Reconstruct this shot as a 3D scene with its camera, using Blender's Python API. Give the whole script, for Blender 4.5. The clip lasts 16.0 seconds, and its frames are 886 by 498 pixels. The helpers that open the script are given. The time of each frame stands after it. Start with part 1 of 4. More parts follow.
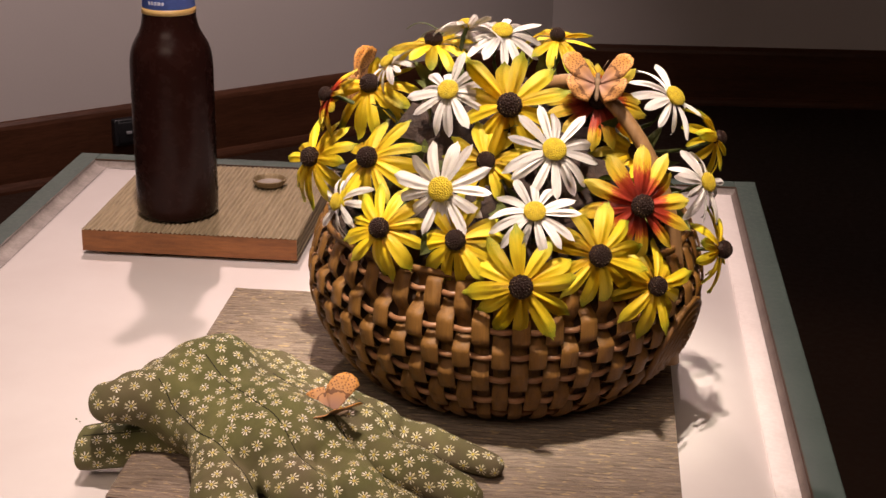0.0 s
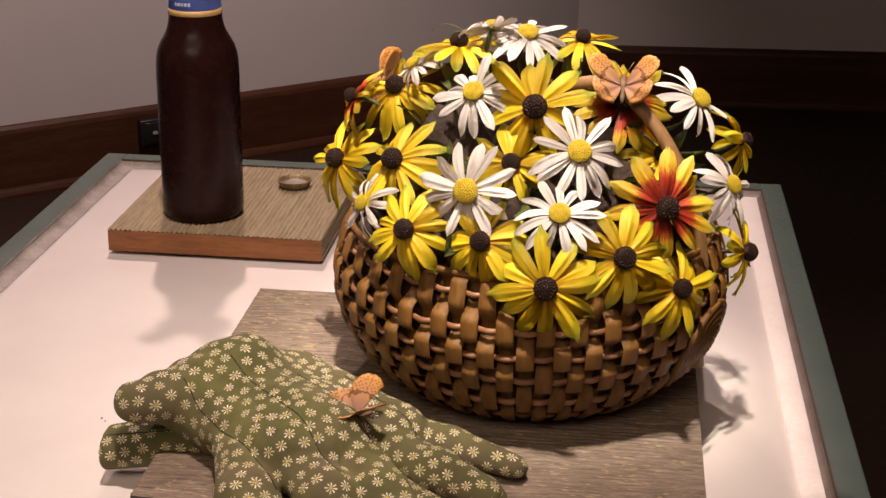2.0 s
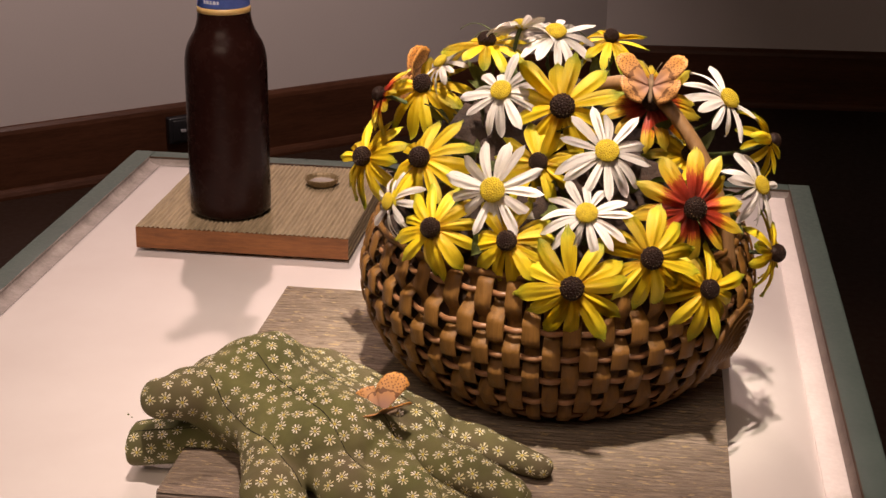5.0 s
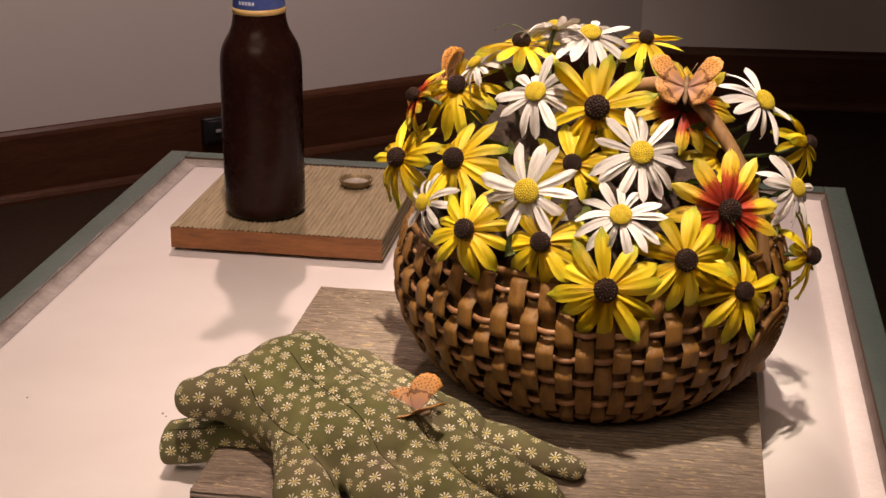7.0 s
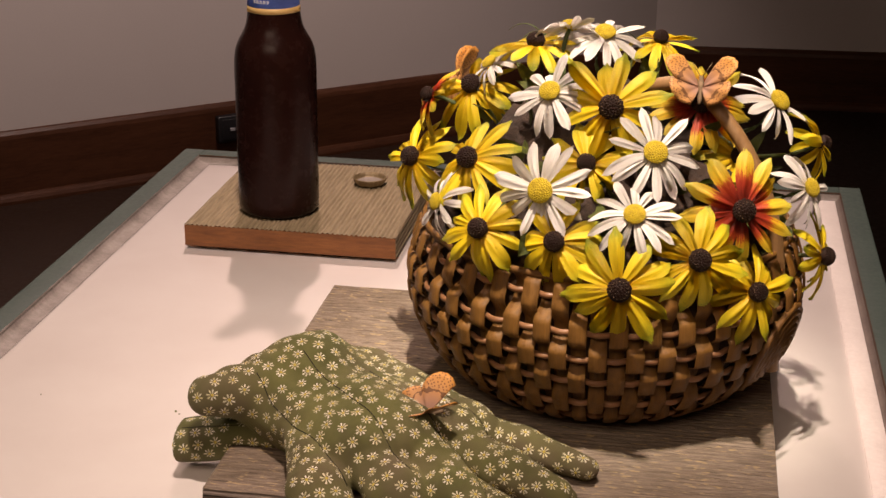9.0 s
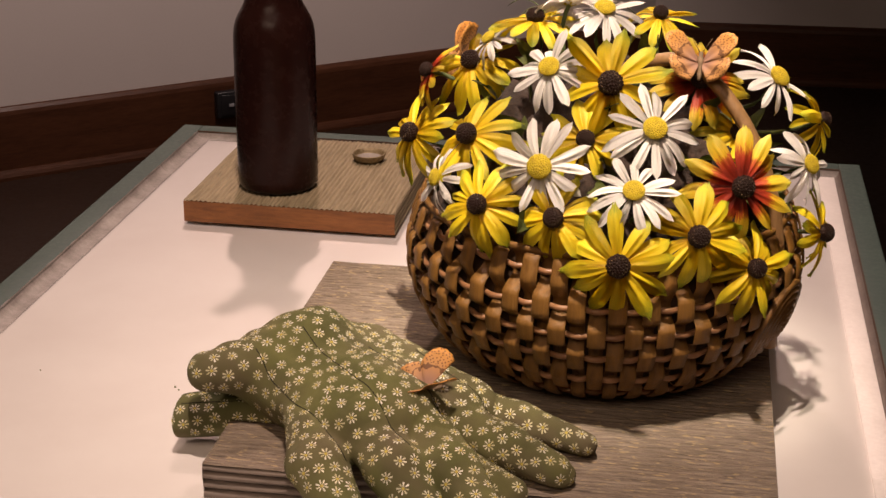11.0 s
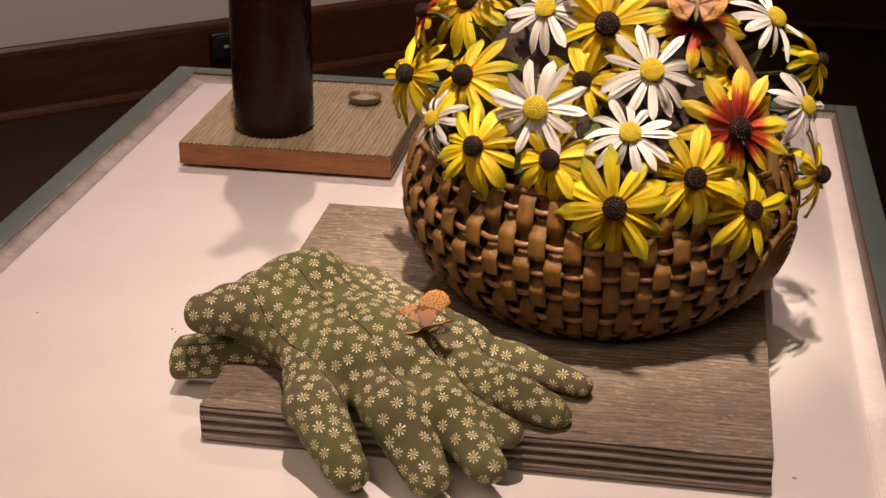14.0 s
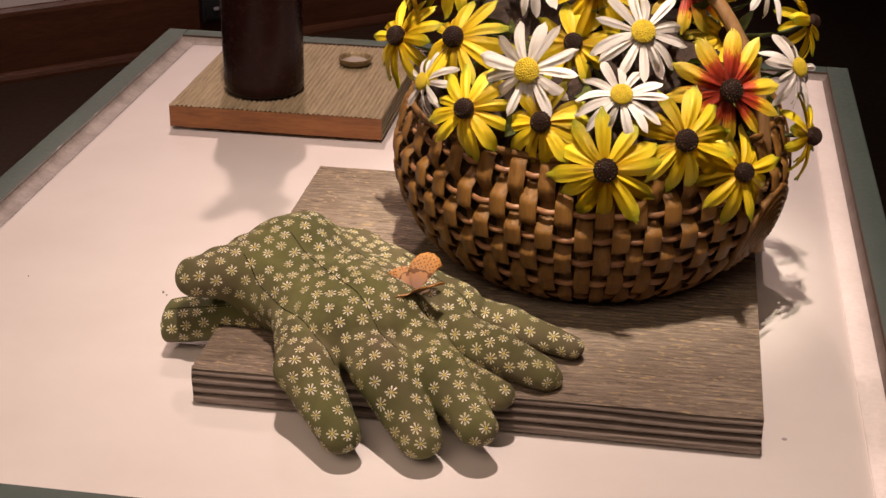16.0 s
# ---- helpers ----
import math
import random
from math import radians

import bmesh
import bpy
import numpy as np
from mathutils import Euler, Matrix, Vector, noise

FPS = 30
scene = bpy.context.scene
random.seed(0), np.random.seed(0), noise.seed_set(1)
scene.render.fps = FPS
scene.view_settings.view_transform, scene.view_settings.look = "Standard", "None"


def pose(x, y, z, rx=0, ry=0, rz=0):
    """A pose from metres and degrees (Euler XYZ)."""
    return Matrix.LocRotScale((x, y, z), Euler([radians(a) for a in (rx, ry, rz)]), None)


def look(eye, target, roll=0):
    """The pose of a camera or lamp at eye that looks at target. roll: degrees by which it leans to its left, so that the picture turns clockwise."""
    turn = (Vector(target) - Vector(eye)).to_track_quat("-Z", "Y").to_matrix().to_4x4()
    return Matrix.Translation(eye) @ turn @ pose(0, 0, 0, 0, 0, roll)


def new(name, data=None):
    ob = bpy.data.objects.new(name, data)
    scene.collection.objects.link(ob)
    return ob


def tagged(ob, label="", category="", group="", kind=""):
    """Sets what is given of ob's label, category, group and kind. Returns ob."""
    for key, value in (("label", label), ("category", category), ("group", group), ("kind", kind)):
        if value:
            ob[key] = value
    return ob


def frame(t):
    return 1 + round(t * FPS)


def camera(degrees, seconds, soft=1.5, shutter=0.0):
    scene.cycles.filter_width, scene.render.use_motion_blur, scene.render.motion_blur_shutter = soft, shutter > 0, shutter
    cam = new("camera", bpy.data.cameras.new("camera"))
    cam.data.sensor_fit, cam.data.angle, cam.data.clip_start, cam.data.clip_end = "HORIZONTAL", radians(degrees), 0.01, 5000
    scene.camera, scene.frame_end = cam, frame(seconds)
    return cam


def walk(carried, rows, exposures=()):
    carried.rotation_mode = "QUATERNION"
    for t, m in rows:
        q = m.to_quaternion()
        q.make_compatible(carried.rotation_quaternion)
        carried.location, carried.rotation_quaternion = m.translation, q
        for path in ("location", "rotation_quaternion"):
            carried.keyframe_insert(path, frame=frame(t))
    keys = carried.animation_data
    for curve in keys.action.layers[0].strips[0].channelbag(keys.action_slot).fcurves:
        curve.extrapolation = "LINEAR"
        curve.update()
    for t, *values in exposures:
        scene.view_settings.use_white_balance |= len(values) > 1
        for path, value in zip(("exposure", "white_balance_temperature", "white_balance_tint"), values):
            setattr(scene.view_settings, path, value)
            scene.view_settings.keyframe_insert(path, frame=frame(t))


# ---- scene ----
import collections
from mathutils.bvhtree import BVHTree

TOP = 0.80            # height of the white display panel above the floor
EYE = TOP + 0.413     # the camera pans and tilts on a stand

cam = camera(32.3, 16.0, soft=1.5)
ROWS = [  # seconds, turn about x, y, z in degrees
    (0.0, 69.783, -0.796, 5.893),
    (0.5, 69.784, -0.771, 6.090),
    (1.0, 69.794, -0.745, 6.318),
    (1.5, 69.815, -0.748, 6.465),
    (2.0, 69.821, -0.692, 6.839),
    (2.5, 69.794, -0.686, 7.050),
    (3.0, 69.790, -0.638, 7.374),
    (3.5, 69.771, -0.653, 7.644),
    (4.0, 69.767, -0.686, 7.790),
    (6.5, 69.791, -0.550, 8.406),
    (7.0, 69.796, -0.484, 9.165),
    (7.5, 69.782, -0.507, 9.537),
    (8.0, 69.790, -0.475, 9.646),
    (10.5, 69.333, -0.604, 9.767),
    (11.0, 68.862, -0.590, 9.706),
    (11.5, 68.363, -0.585, 9.604),
    (12.0, 68.076, -0.576, 9.674),
    (12.5, 67.647, -0.562, 9.612),
    (13.0, 67.421, -0.562, 9.650),
    (13.5, 67.140, -0.557, 9.579),
    (14.0, 66.694, -0.572, 9.544),
    (14.5, 66.044, -0.647, 9.562),
    (15.0, 65.739, -0.587, 9.486),
    (15.5, 65.638, -0.688, 9.320),
    (16.0, 65.297, -0.630, 9.208),
]
walk(cam, [(t, pose(0, 0, EYE, rx, ry, rz)) for t, rx, ry, rz in ROWS],
     exposures=[(0.0, 0.09, 6500, 10), (4.0, 0.02, 6720, 10), (8.0, -0.05, 6900, 10), (11.0, -0.09, 6980, 10), (12.5, -0.09, 6950, 10), (14.0, -0.08, 6850, 10), (16.0, -0.06, 6750, 10)])

# ---- light ----
world = bpy.data.worlds.new("room_air")
scene.world = world
world.use_nodes = True
world.node_tree.nodes["Background"].inputs[0].default_value = (1.0, 0.74, 0.52, 1)
world.node_tree.nodes["Background"].inputs[1].default_value = 0.035


def spot(name, eye, target, watts, degrees, radius, colour, blend=0.4):
    data = bpy.data.lights.new(name, "SPOT")
    data.energy, data.spot_size, data.shadow_soft_size, data.spot_blend = watts, radians(degrees), radius, blend
    data.color = colour
    ob = new(name, data)
    ob.matrix_world = look(eye, target)
    return ob


# a wide and a narrow track spot before the table, one behind it and a wash on the wall
spot("track_spot_narrow", (-0.02, 0.24, 2.70), (-0.062, 0.828, 0.985), 185, 11.5, 0.018, (1.0, 0.86, 0.70), 0.8)
spot("track_spot_before", (-0.06, 0.33, 2.70), (-0.14, 0.86, 0.80), 132, 70, 0.020, (1.0, 0.785, 0.70))
spot("track_spot_behind", (-0.57, 2.24, 2.70), (-0.14, 0.82, 0.80), 118, 62, 0.034, (1.0, 0.735, 0.68))
spot("track_spot_wall", (-0.60, 2.60, 2.72), (-1.45, 3.50, 0.70), 182, 84, 0.06, (1.0, 0.77, 0.735), 0.8)
# unseen area lamp added as fill for the dark parts of the room
glow = bpy.data.lights.new("room_fill_light", "AREA")
glow.energy, glow.shape, glow.size, glow.size_y, glow.color = 32, "RECTANGLE", 1.6, 1.2, (1.0, 0.74, 0.58)
fill_light = new("room_fill_light", glow)
fill_light.matrix_world = look((-0.3, -1.1, 2.74), (-0.1, 0.9, 0.4))
scene.view_settings.exposure = 0.0


# ---- materials ----
def shader(name, rough=0.6, metallic=0.0):
    m = bpy.data.materials.new(name)
    m.use_nodes = True
    nt = m.node_tree
    b = nt.nodes["Principled BSDF"]
    b.inputs["Roughness"].default_value = rough
    b.inputs["Metallic"].default_value = metallic
    return m, nt, b


def ramp(nt, src, stops):
    r = nt.nodes.new("ShaderNodeValToRGB")
    while len(r.color_ramp.elements) < len(stops):
        r.color_ramp.elements.new(0.5)
    for e, (p, c) in zip(r.color_ramp.elements, stops):
        e.position, e.color = p, (*c, 1)
    nt.links.new(src, r.inputs[0])
    return r.outputs[0]


def coords(nt, scale=(1, 1, 1), kind="Object"):
    tc = nt.nodes.new("ShaderNodeTexCoord")
    mp = nt.nodes.new("ShaderNodeMapping")
    mp.inputs["Scale"].default_value = scale
    nt.links.new(tc.outputs[kind], mp.inputs[0])
    return mp.outputs[0]


def noise_of(nt, vec, scale, detail=4.0, rough=0.6):
    n = nt.nodes.new("ShaderNodeTexNoise")
    n.inputs["Scale"].default_value, n.inputs["Detail"].default_value, n.inputs["Roughness"].default_value = scale, detail, rough
    nt.links.new(vec, n.inputs["Vector"])
    return n.outputs[0]


def mix(nt, fac, a, b, mode="MIX"):
    n = nt.nodes.new("ShaderNodeMix")
    n.data_type, n.blend_type = "RGBA", mode
    for sock, v in ((n.inputs[0], fac), (n.inputs[6], a), (n.inputs[7], b)):
        if isinstance(v, (int, float)):
            sock.default_value = v
        elif isinstance(v, tuple):
            sock.default_value = (*v, 1)
        else:
            nt.links.new(v, sock)
    return n.outputs[2]


def maths(nt, op, a, b=0.0, c=0.0):
    n = nt.nodes.new("ShaderNodeMath")
    n.operation = op
    for sock, v in zip(n.inputs, (a, b, c)):
        if isinstance(v, (int, float)):
            sock.default_value = v
        else:
            nt.links.new(v, sock)
    return n.outputs[0]


def bump(nt, b, height, strength=0.3, distance=0.001):
    n = nt.nodes.new("ShaderNodeBump")
    n.inputs["Strength"].default_value, n.inputs["Distance"].default_value = strength, distance
    nt.links.new(height, n.inputs["Height"])
    nt.links.new(n.outputs[0], b.inputs["Normal"])


def two_scale(name, dark, light, rough=0.6, stretch=(1, 1, 1), coarse=8.0, fine=120.0, strength=0.3, depth=0.001, metallic=0.0, speck=0.5):
    """A surface whose colour varies in broad patches and in a fine grain, with a relief of that grain."""
    m, nt, b = shader(name, rough, metallic)
    vec = coords(nt, stretch)
    big, small = noise_of(nt, vec, coarse), noise_of(nt, vec, fine, 6.0, 0.7)
    both = maths(nt, "ADD", maths(nt, "MULTIPLY", big, 1 - speck), maths(nt, "MULTIPLY", small, speck))
    nt.links.new(ramp(nt, both, [(0.34, dark), (0.66, light)]), b.inputs["Base Color"])
    nt.links.new(ramp(nt, small, [(0.3, (max(rough - 0.12, 0),) * 3), (0.7, (min(rough + 0.1, 1),) * 3)]), b.inputs["Roughness"])
    bump(nt, b, small, strength, depth)
    return m


def petal_material(name, stops, vein=0.5):
    """Painted petal: colour runs from its base (0) to its tip (1), with lengthwise veins."""
    m, nt, b = shader(name, 0.5)
    tc = nt.nodes.new("ShaderNodeTexCoord")
    sep = nt.nodes.new("ShaderNodeSeparateXYZ")
    nt.links.new(tc.outputs["Object"], sep.inputs[0])
    info = nt.nodes.new("ShaderNodeObjectInfo")
    wob = noise_of(nt, coords(nt, (4, 26, 26)), 1.6)
    along = maths(nt, "ADD", sep.outputs[0], maths(nt, "MULTIPLY", maths(nt, "SUBTRACT", wob, 0.5), 0.55))
    along = maths(nt, "ADD", along, maths(nt, "MULTIPLY", maths(nt, "SUBTRACT", info.outputs["Random"], 0.5), 0.16))
    col = ramp(nt, along, stops)
    veins = noise_of(nt, coords(nt, (2, 60, 2)), 1.0, 3.0)
    col = mix(nt, ramp(nt, veins, [(0.35, (vein,) * 3), (0.6, (0, 0, 0))]), col, mix(nt, 1.0, col, (0.62, 0.55, 0.45), "MULTIPLY"))
    nt.links.new(col, b.inputs["Base Color"])
    bump(nt, b, veins, 0.35, 0.0006)
    return m


PLASTER = two_scale("painted plaster", (0.50, 0.46, 0.45), (0.56, 0.52, 0.50), 0.85, coarse=1.2, fine=220, strength=0.15)
DARK_WOOD = two_scale("dark stained wood", (0.032, 0.012, 0.006), (0.086, 0.033, 0.016), 0.42, (1, 1, 9), 2.2, 30, 0.25)
FLOOR = two_scale("dark floor", (0.016, 0.008, 0.005), (0.030, 0.015, 0.009), 0.55, (1, 1, 1), 1.5, 60, 0.2)
CEILING = two_scale("matt ceiling paint", (0.30, 0.27, 0.25), (0.36, 0.33, 0.31), 0.9, coarse=1.5, fine=150)
GREEN = two_scale("worn green paint", (0.030, 0.048, 0.041), (0.052, 0.077, 0.066), 0.6, coarse=14, fine=260, strength=0.2, depth=0.0006)
WHITE_LIP = two_scale("worn off-white paint", (0.64, 0.58, 0.55), (0.80, 0.74, 0.71), 0.6, coarse=12, fine=300, strength=0.25)
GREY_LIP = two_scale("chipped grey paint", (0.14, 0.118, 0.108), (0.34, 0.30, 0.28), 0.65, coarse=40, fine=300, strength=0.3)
# darker copy of the cove paint, with shade put into its colour
SHADED_LIP = two_scale("shaded brown-grey paint", (0.075, 0.056, 0.046), (0.17, 0.135, 0.115), 0.65, coarse=40, fine=300, strength=0.3)
WEATHERED_SIDE = two_scale("weathered grey wood edge", (0.085, 0.062, 0.05), (0.33, 0.27, 0.23), 0.8, (6, 60, 130), 1.0, 4.0, 0.7, 0.0012, speck=0.6)
TAN_WOOD = two_scale("ribbed tan wood", (0.17, 0.128, 0.072), (0.34, 0.268, 0.165), 0.75, (160, 14, 60), 1.0, 4.0, 0.6, 0.001, speck=0.7)
RED_WOOD = two_scale("sawn reddish wood", (0.13, 0.048, 0.016), (0.32, 0.128, 0.044), 0.7, (14, 14, 90), 1.0, 5.0, 0.5, 0.0008)
BASKET = two_scale("brown stained splint", (0.085, 0.034, 0.007), (0.255, 0.120, 0.023), 0.55, (70, 70, 7), 1.0, 5.0, 0.9, 0.0010)
WEAVER = two_scale("brown stained weaver", (0.17, 0.07, 0.03), (0.36, 0.18, 0.085), 0.45, (20, 20, 60), 1.0, 6.0, 0.35, 0.0005)
SHADE_AND_JOINT = two_scale("dark basket shade and rim joint", (0.03, 0.013, 0.005), (0.06, 0.026, 0.01), 0.8)
HANDLE = two_scale("handle wood", (0.17, 0.085, 0.032), (0.31, 0.175, 0.075), 0.5, (60, 60, 10), 1.0, 4.0, 0.4, 0.0006)
SOIL = two_scale("brown moss", (0.012, 0.007, 0.005), (0.082, 0.047, 0.034), 0.9, coarse=60, fine=300, strength=0.8, depth=0.004)
STEM = two_scale("dark green stem", (0.03, 0.045, 0.012), (0.10, 0.13, 0.03), 0.6, coarse=60, fine=300)
LEAF = two_scale("olive leaf", (0.045, 0.062, 0.012), (0.16, 0.18, 0.035), 0.55, coarse=60, fine=300, strength=0.4)
BLACK = two_scale("black plastic", (0.008, 0.008, 0.010), (0.016, 0.016, 0.018), 0.35, coarse=20, fine=300, strength=0.1)
GREY_PLASTIC = two_scale("grey plastic", (0.25, 0.25, 0.27), (0.32, 0.32, 0.34), 0.4)
DARK_DISC = two_scale("dark flower cone", (0.009, 0.0036, 0.0024), (0.034, 0.013, 0.008), 0.5, coarse=300, fine=900, strength=0.6)
YELLOW_DISC = two_scale("yellow flower disc", (0.36, 0.25, 0.006), (0.72, 0.56, 0.03), 0.6, coarse=300, fine=900, strength=0.6)
CAP_METAL = two_scale("dull bottle cap", (0.16, 0.11, 0.055), (0.34, 0.26, 0.15), 0.45, coarse=90, fine=500, metallic=0.35)
CAP_LINER = two_scale("grey cap liner", (0.17, 0.14, 0.12), (0.27, 0.23, 0.20), 0.5, coarse=90, fine=500)
BLUE_LABEL = two_scale("blue paper label", (0.07, 0.15, 0.62), (0.11, 0.22, 0.78), 0.5, coarse=60, fine=400)
GOLD = two_scale("gold band", (0.55, 0.36, 0.12), (0.72, 0.50, 0.20), 0.4, coarse=60, fine=400)
PALE = two_scale("pale print", (0.55, 0.60, 0.75), (0.7, 0.74, 0.85), 0.5)
BROWN_GLASS = two_scale("dark brown bottle finish", (0.013, 0.0042, 0.0034), (0.021, 0.0072, 0.0056), 0.26, coarse=14, fine=90, strength=0.02)
BODY = two_scale("butterfly body", (0.10, 0.06, 0.03), (0.26, 0.17, 0.10), 0.8, coarse=300, fine=900)

BROWN_GLASS.node_tree.nodes["Principled BSDF"].inputs["Specular IOR Level"].default_value = 0.12
for dull in (DARK_DISC, DARK_WOOD, FLOOR):
    dull.node_tree.nodes["Principled BSDF"].inputs["Specular IOR Level"].default_value = 0.22

YELLOW = petal_material("yellow petal", [(0.0, (0.68, 0.37, 0.008)), (0.25, (0.80, 0.57, 0.014)), (0.66, (0.80, 0.63, 0.024)), (0.84, (0.70, 0.60, 0.03)), (1.0, (0.40, 0.43, 0.03))], 0.3)
REDDISH = petal_material("red and yellow petal", [(0.0, (0.17, 0.014, 0.008)), (0.34, (0.44, 0.038, 0.014)), (0.48, (0.58, 0.11, 0.02)), (0.60, (0.82, 0.55, 0.03)), (1.0, (0.66, 0.56, 0.06))])
WHITE = petal_material("white petal", [(0.0, (0.62, 0.57, 0.50)), (0.2, (0.80, 0.76, 0.73)), (1.0, (0.86, 0.82, 0.80))], 0.2)


def panel_material():
    """White panel with faint patches, small dents and a few dark specks."""
    m, nt, b = shader("white painted panel", 0.5)
    vec = coords(nt)
    col = ramp(nt, noise_of(nt, vec, 9.0), [(0.3, (0.78, 0.72, 0.69)), (0.7, (0.84, 0.79, 0.76))])
    sp = nt.nodes.new("ShaderNodeTexVoronoi")
    sp.inputs["Scale"].default_value = 16.0
    nt.links.new(vec, sp.inputs["Vector"])
    dot = maths(nt, "LESS_THAN", sp.outputs["Distance"], 0.028)
    nt.links.new(mix(nt, maths(nt, "MULTIPLY", dot, 0.65), col, (0.16, 0.13, 0.12)), b.inputs["Base Color"])
    bump(nt, b, noise_of(nt, vec, 180.0), 0.08, 0.0005)
    return m


def glove_material():
    """Olive cloth with a twill relief and brown wear."""
    m, nt, b = shader("printed glove cloth", 0.85)
    vec = coords(nt)
    base = ramp(nt, noise_of(nt, vec, 26.0), [(0.32, (0.095, 0.098, 0.027)), (0.68, (0.190, 0.190, 0.058))])
    worn = ramp(nt, noise_of(nt, coords(nt, (1, 1, 1)), 14.0), [(0.42, (0, 0, 0)), (0.62, (0.85, 0.85, 0.85))])
    base = mix(nt, worn, base, (0.150, 0.114, 0.064))
    nt.links.new(base, b.inputs["Base Color"])
    twill = nt.nodes.new("ShaderNodeTexWave")
    twill.inputs["Scale"].default_value, twill.inputs["Distortion"].default_value = 420.0, 2.0
    twill.bands_direction = "DIAGONAL"
    nt.links.new(vec, twill.inputs["Vector"])
    rough_h = maths(nt, "ADD", twill.outputs["Fac"], maths(nt, "MULTIPLY", noise_of(nt, vec, 70.0), 3.0))
    bump(nt, b, rough_h, 0.8, 0.0008)
    return m


def wing_material():
    """Orange wing with dark dots and a wavy brown line, paler and mauve towards the body."""
    m, nt, b = shader("orange butterfly wing", 0.6)
    vec = coords(nt)
    sep = nt.nodes.new("ShaderNodeSeparateXYZ")
    nt.links.new(vec, sep.inputs[0])
    out = maths(nt, "SQRT", maths(nt, "ADD", maths(nt, "POWER", sep.outputs[0], 2.0), maths(nt, "POWER", sep.outputs[1], 2.0)))
    wav = maths(nt, "ADD", out, maths(nt, "MULTIPLY", maths(nt, "SUBTRACT", noise_of(nt, vec, 260.0, 1.0), 0.5), 0.008))
    col = ramp(nt, maths(nt, "MULTIPLY", out, 36.0), [(0.22, (0.36, 0.205, 0.15)), (0.55, (0.50, 0.25, 0.095)), (1.0, (0.58, 0.25, 0.04))])
    line = maths(nt, "LESS_THAN", maths(nt, "ABSOLUTE", maths(nt, "SUBTRACT", wav, 0.0145)), 0.0007)
    dots = nt.nodes.new("ShaderNodeTexVoronoi")
    dots.voronoi_dimensions = "2D"
    dots.inputs["Scale"].default_value, dots.inputs["Randomness"].default_value = 480.0, 0.5
    nt.links.new(vec, dots.inputs["Vector"])
    dot = maths(nt, "MULTIPLY", maths(nt, "LESS_THAN", dots.outputs["Distance"], 0.24), maths(nt, "GREATER_THAN", out, 0.0165))
    col = mix(nt, maths(nt, "MULTIPLY", maths(nt, "MAXIMUM", line, dot), 0.85), col, (0.13, 0.055, 0.025))
    nt.links.new(col, b.inputs["Base Color"])
    bump(nt, b, noise_of(nt, vec, 500.0), 0.3, 0.0004)
    return m


def print_material():
    """Printing ink that is cream on some daisies and yellower on others."""
    m, nt, b = shader("cream printing ink", 0.7)
    geo = nt.nodes.new("ShaderNodeNewGeometry")
    tint = ramp(nt, geo.outputs["Random Per Island"], [(0.0, (0.62, 0.55, 0.28)), (0.5, (0.76, 0.71, 0.50)), (1.0, (0.84, 0.81, 0.70))])
    worn = noise_of(nt, coords(nt), 300.0)
    nt.links.new(mix(nt, ramp(nt, worn, [(0.42, (0.45, 0.45, 0.45)), (0.6, (0, 0, 0))]), tint, (0.30, 0.29, 0.14)), b.inputs["Base Color"])
    return m


PRINT = print_material()
PRINT_HEART = two_scale("yellow printing ink", (0.46, 0.35, 0.05), (0.62, 0.50, 0.10), 0.7, coarse=200, fine=900)
SEAM = two_scale("dark olive thread", (0.02, 0.02, 0.008), (0.05, 0.045, 0.02), 0.9, coarse=300, fine=900)


def weathered_material():
    """Grey weathered plank: long grain, dark pores, pale and ochre flecks."""
    m, nt, b = shader("weathered grey plank", 0.8)
    grain = noise_of(nt, coords(nt, (48, 640, 60)), 1.0, 6.0, 0.8)
    col = ramp(nt, grain, [(0.30, (0.10, 0.075, 0.056)), (0.50, (0.25, 0.196, 0.150)), (0.70, (0.42, 0.345, 0.275))])
    patch = noise_of(nt, coords(nt), 9.0)
    col = mix(nt, ramp(nt, patch, [(0.35, (0.5, 0.5, 0.5)), (0.65, (0, 0, 0))]), col, mix(nt, 1.0, col, (0.72, 0.64, 0.54), "MULTIPLY"))
    pores = noise_of(nt, coords(nt, (70, 520, 60)), 1.0, 3.0)
    col = mix(nt, ramp(nt, pores, [(0.60, (0, 0, 0)), (0.70, (0.75, 0.75, 0.75))]), col, (0.06, 0.042, 0.032))
    flecks = noise_of(nt, coords(nt, (110, 460, 30)), 1.3, 2.0)
    col = mix(nt, ramp(nt, flecks, [(0.58, (0, 0, 0)), (0.68, (0.8, 0.8, 0.8))]), col, (0.50, 0.37, 0.20))
    nt.links.new(col, b.inputs["Base Color"])
    bump(nt, b, maths(nt, "SUBTRACT", grain, maths(nt, "MULTIPLY", pores, 0.8)), 0.9, 0.0016)
    return m


WEATHERED = weathered_material()
PANEL, GLOVE, WING = panel_material(), glove_material(), wing_material()


# ---- building helpers ----
def finish(name, bm, material, smooth=True):
    me = bpy.data.meshes.new(name)
    bm.normal_update()
    bm.to_mesh(me)
    bm.free()
    me.materials.append(material)
    if smooth:
        me.shade_smooth()
    return me


def part(name, bm, material, parent, label="", smooth=True):
    ob = new(name, finish(name, bm, material, smooth))
    ob.parent = parent
    return tagged(ob, label)


def thing(name, at, label, category, group="", kind=""):
    ob = new(name)
    ob.matrix_basis = at
    return tagged(ob, label, category, group, kind)


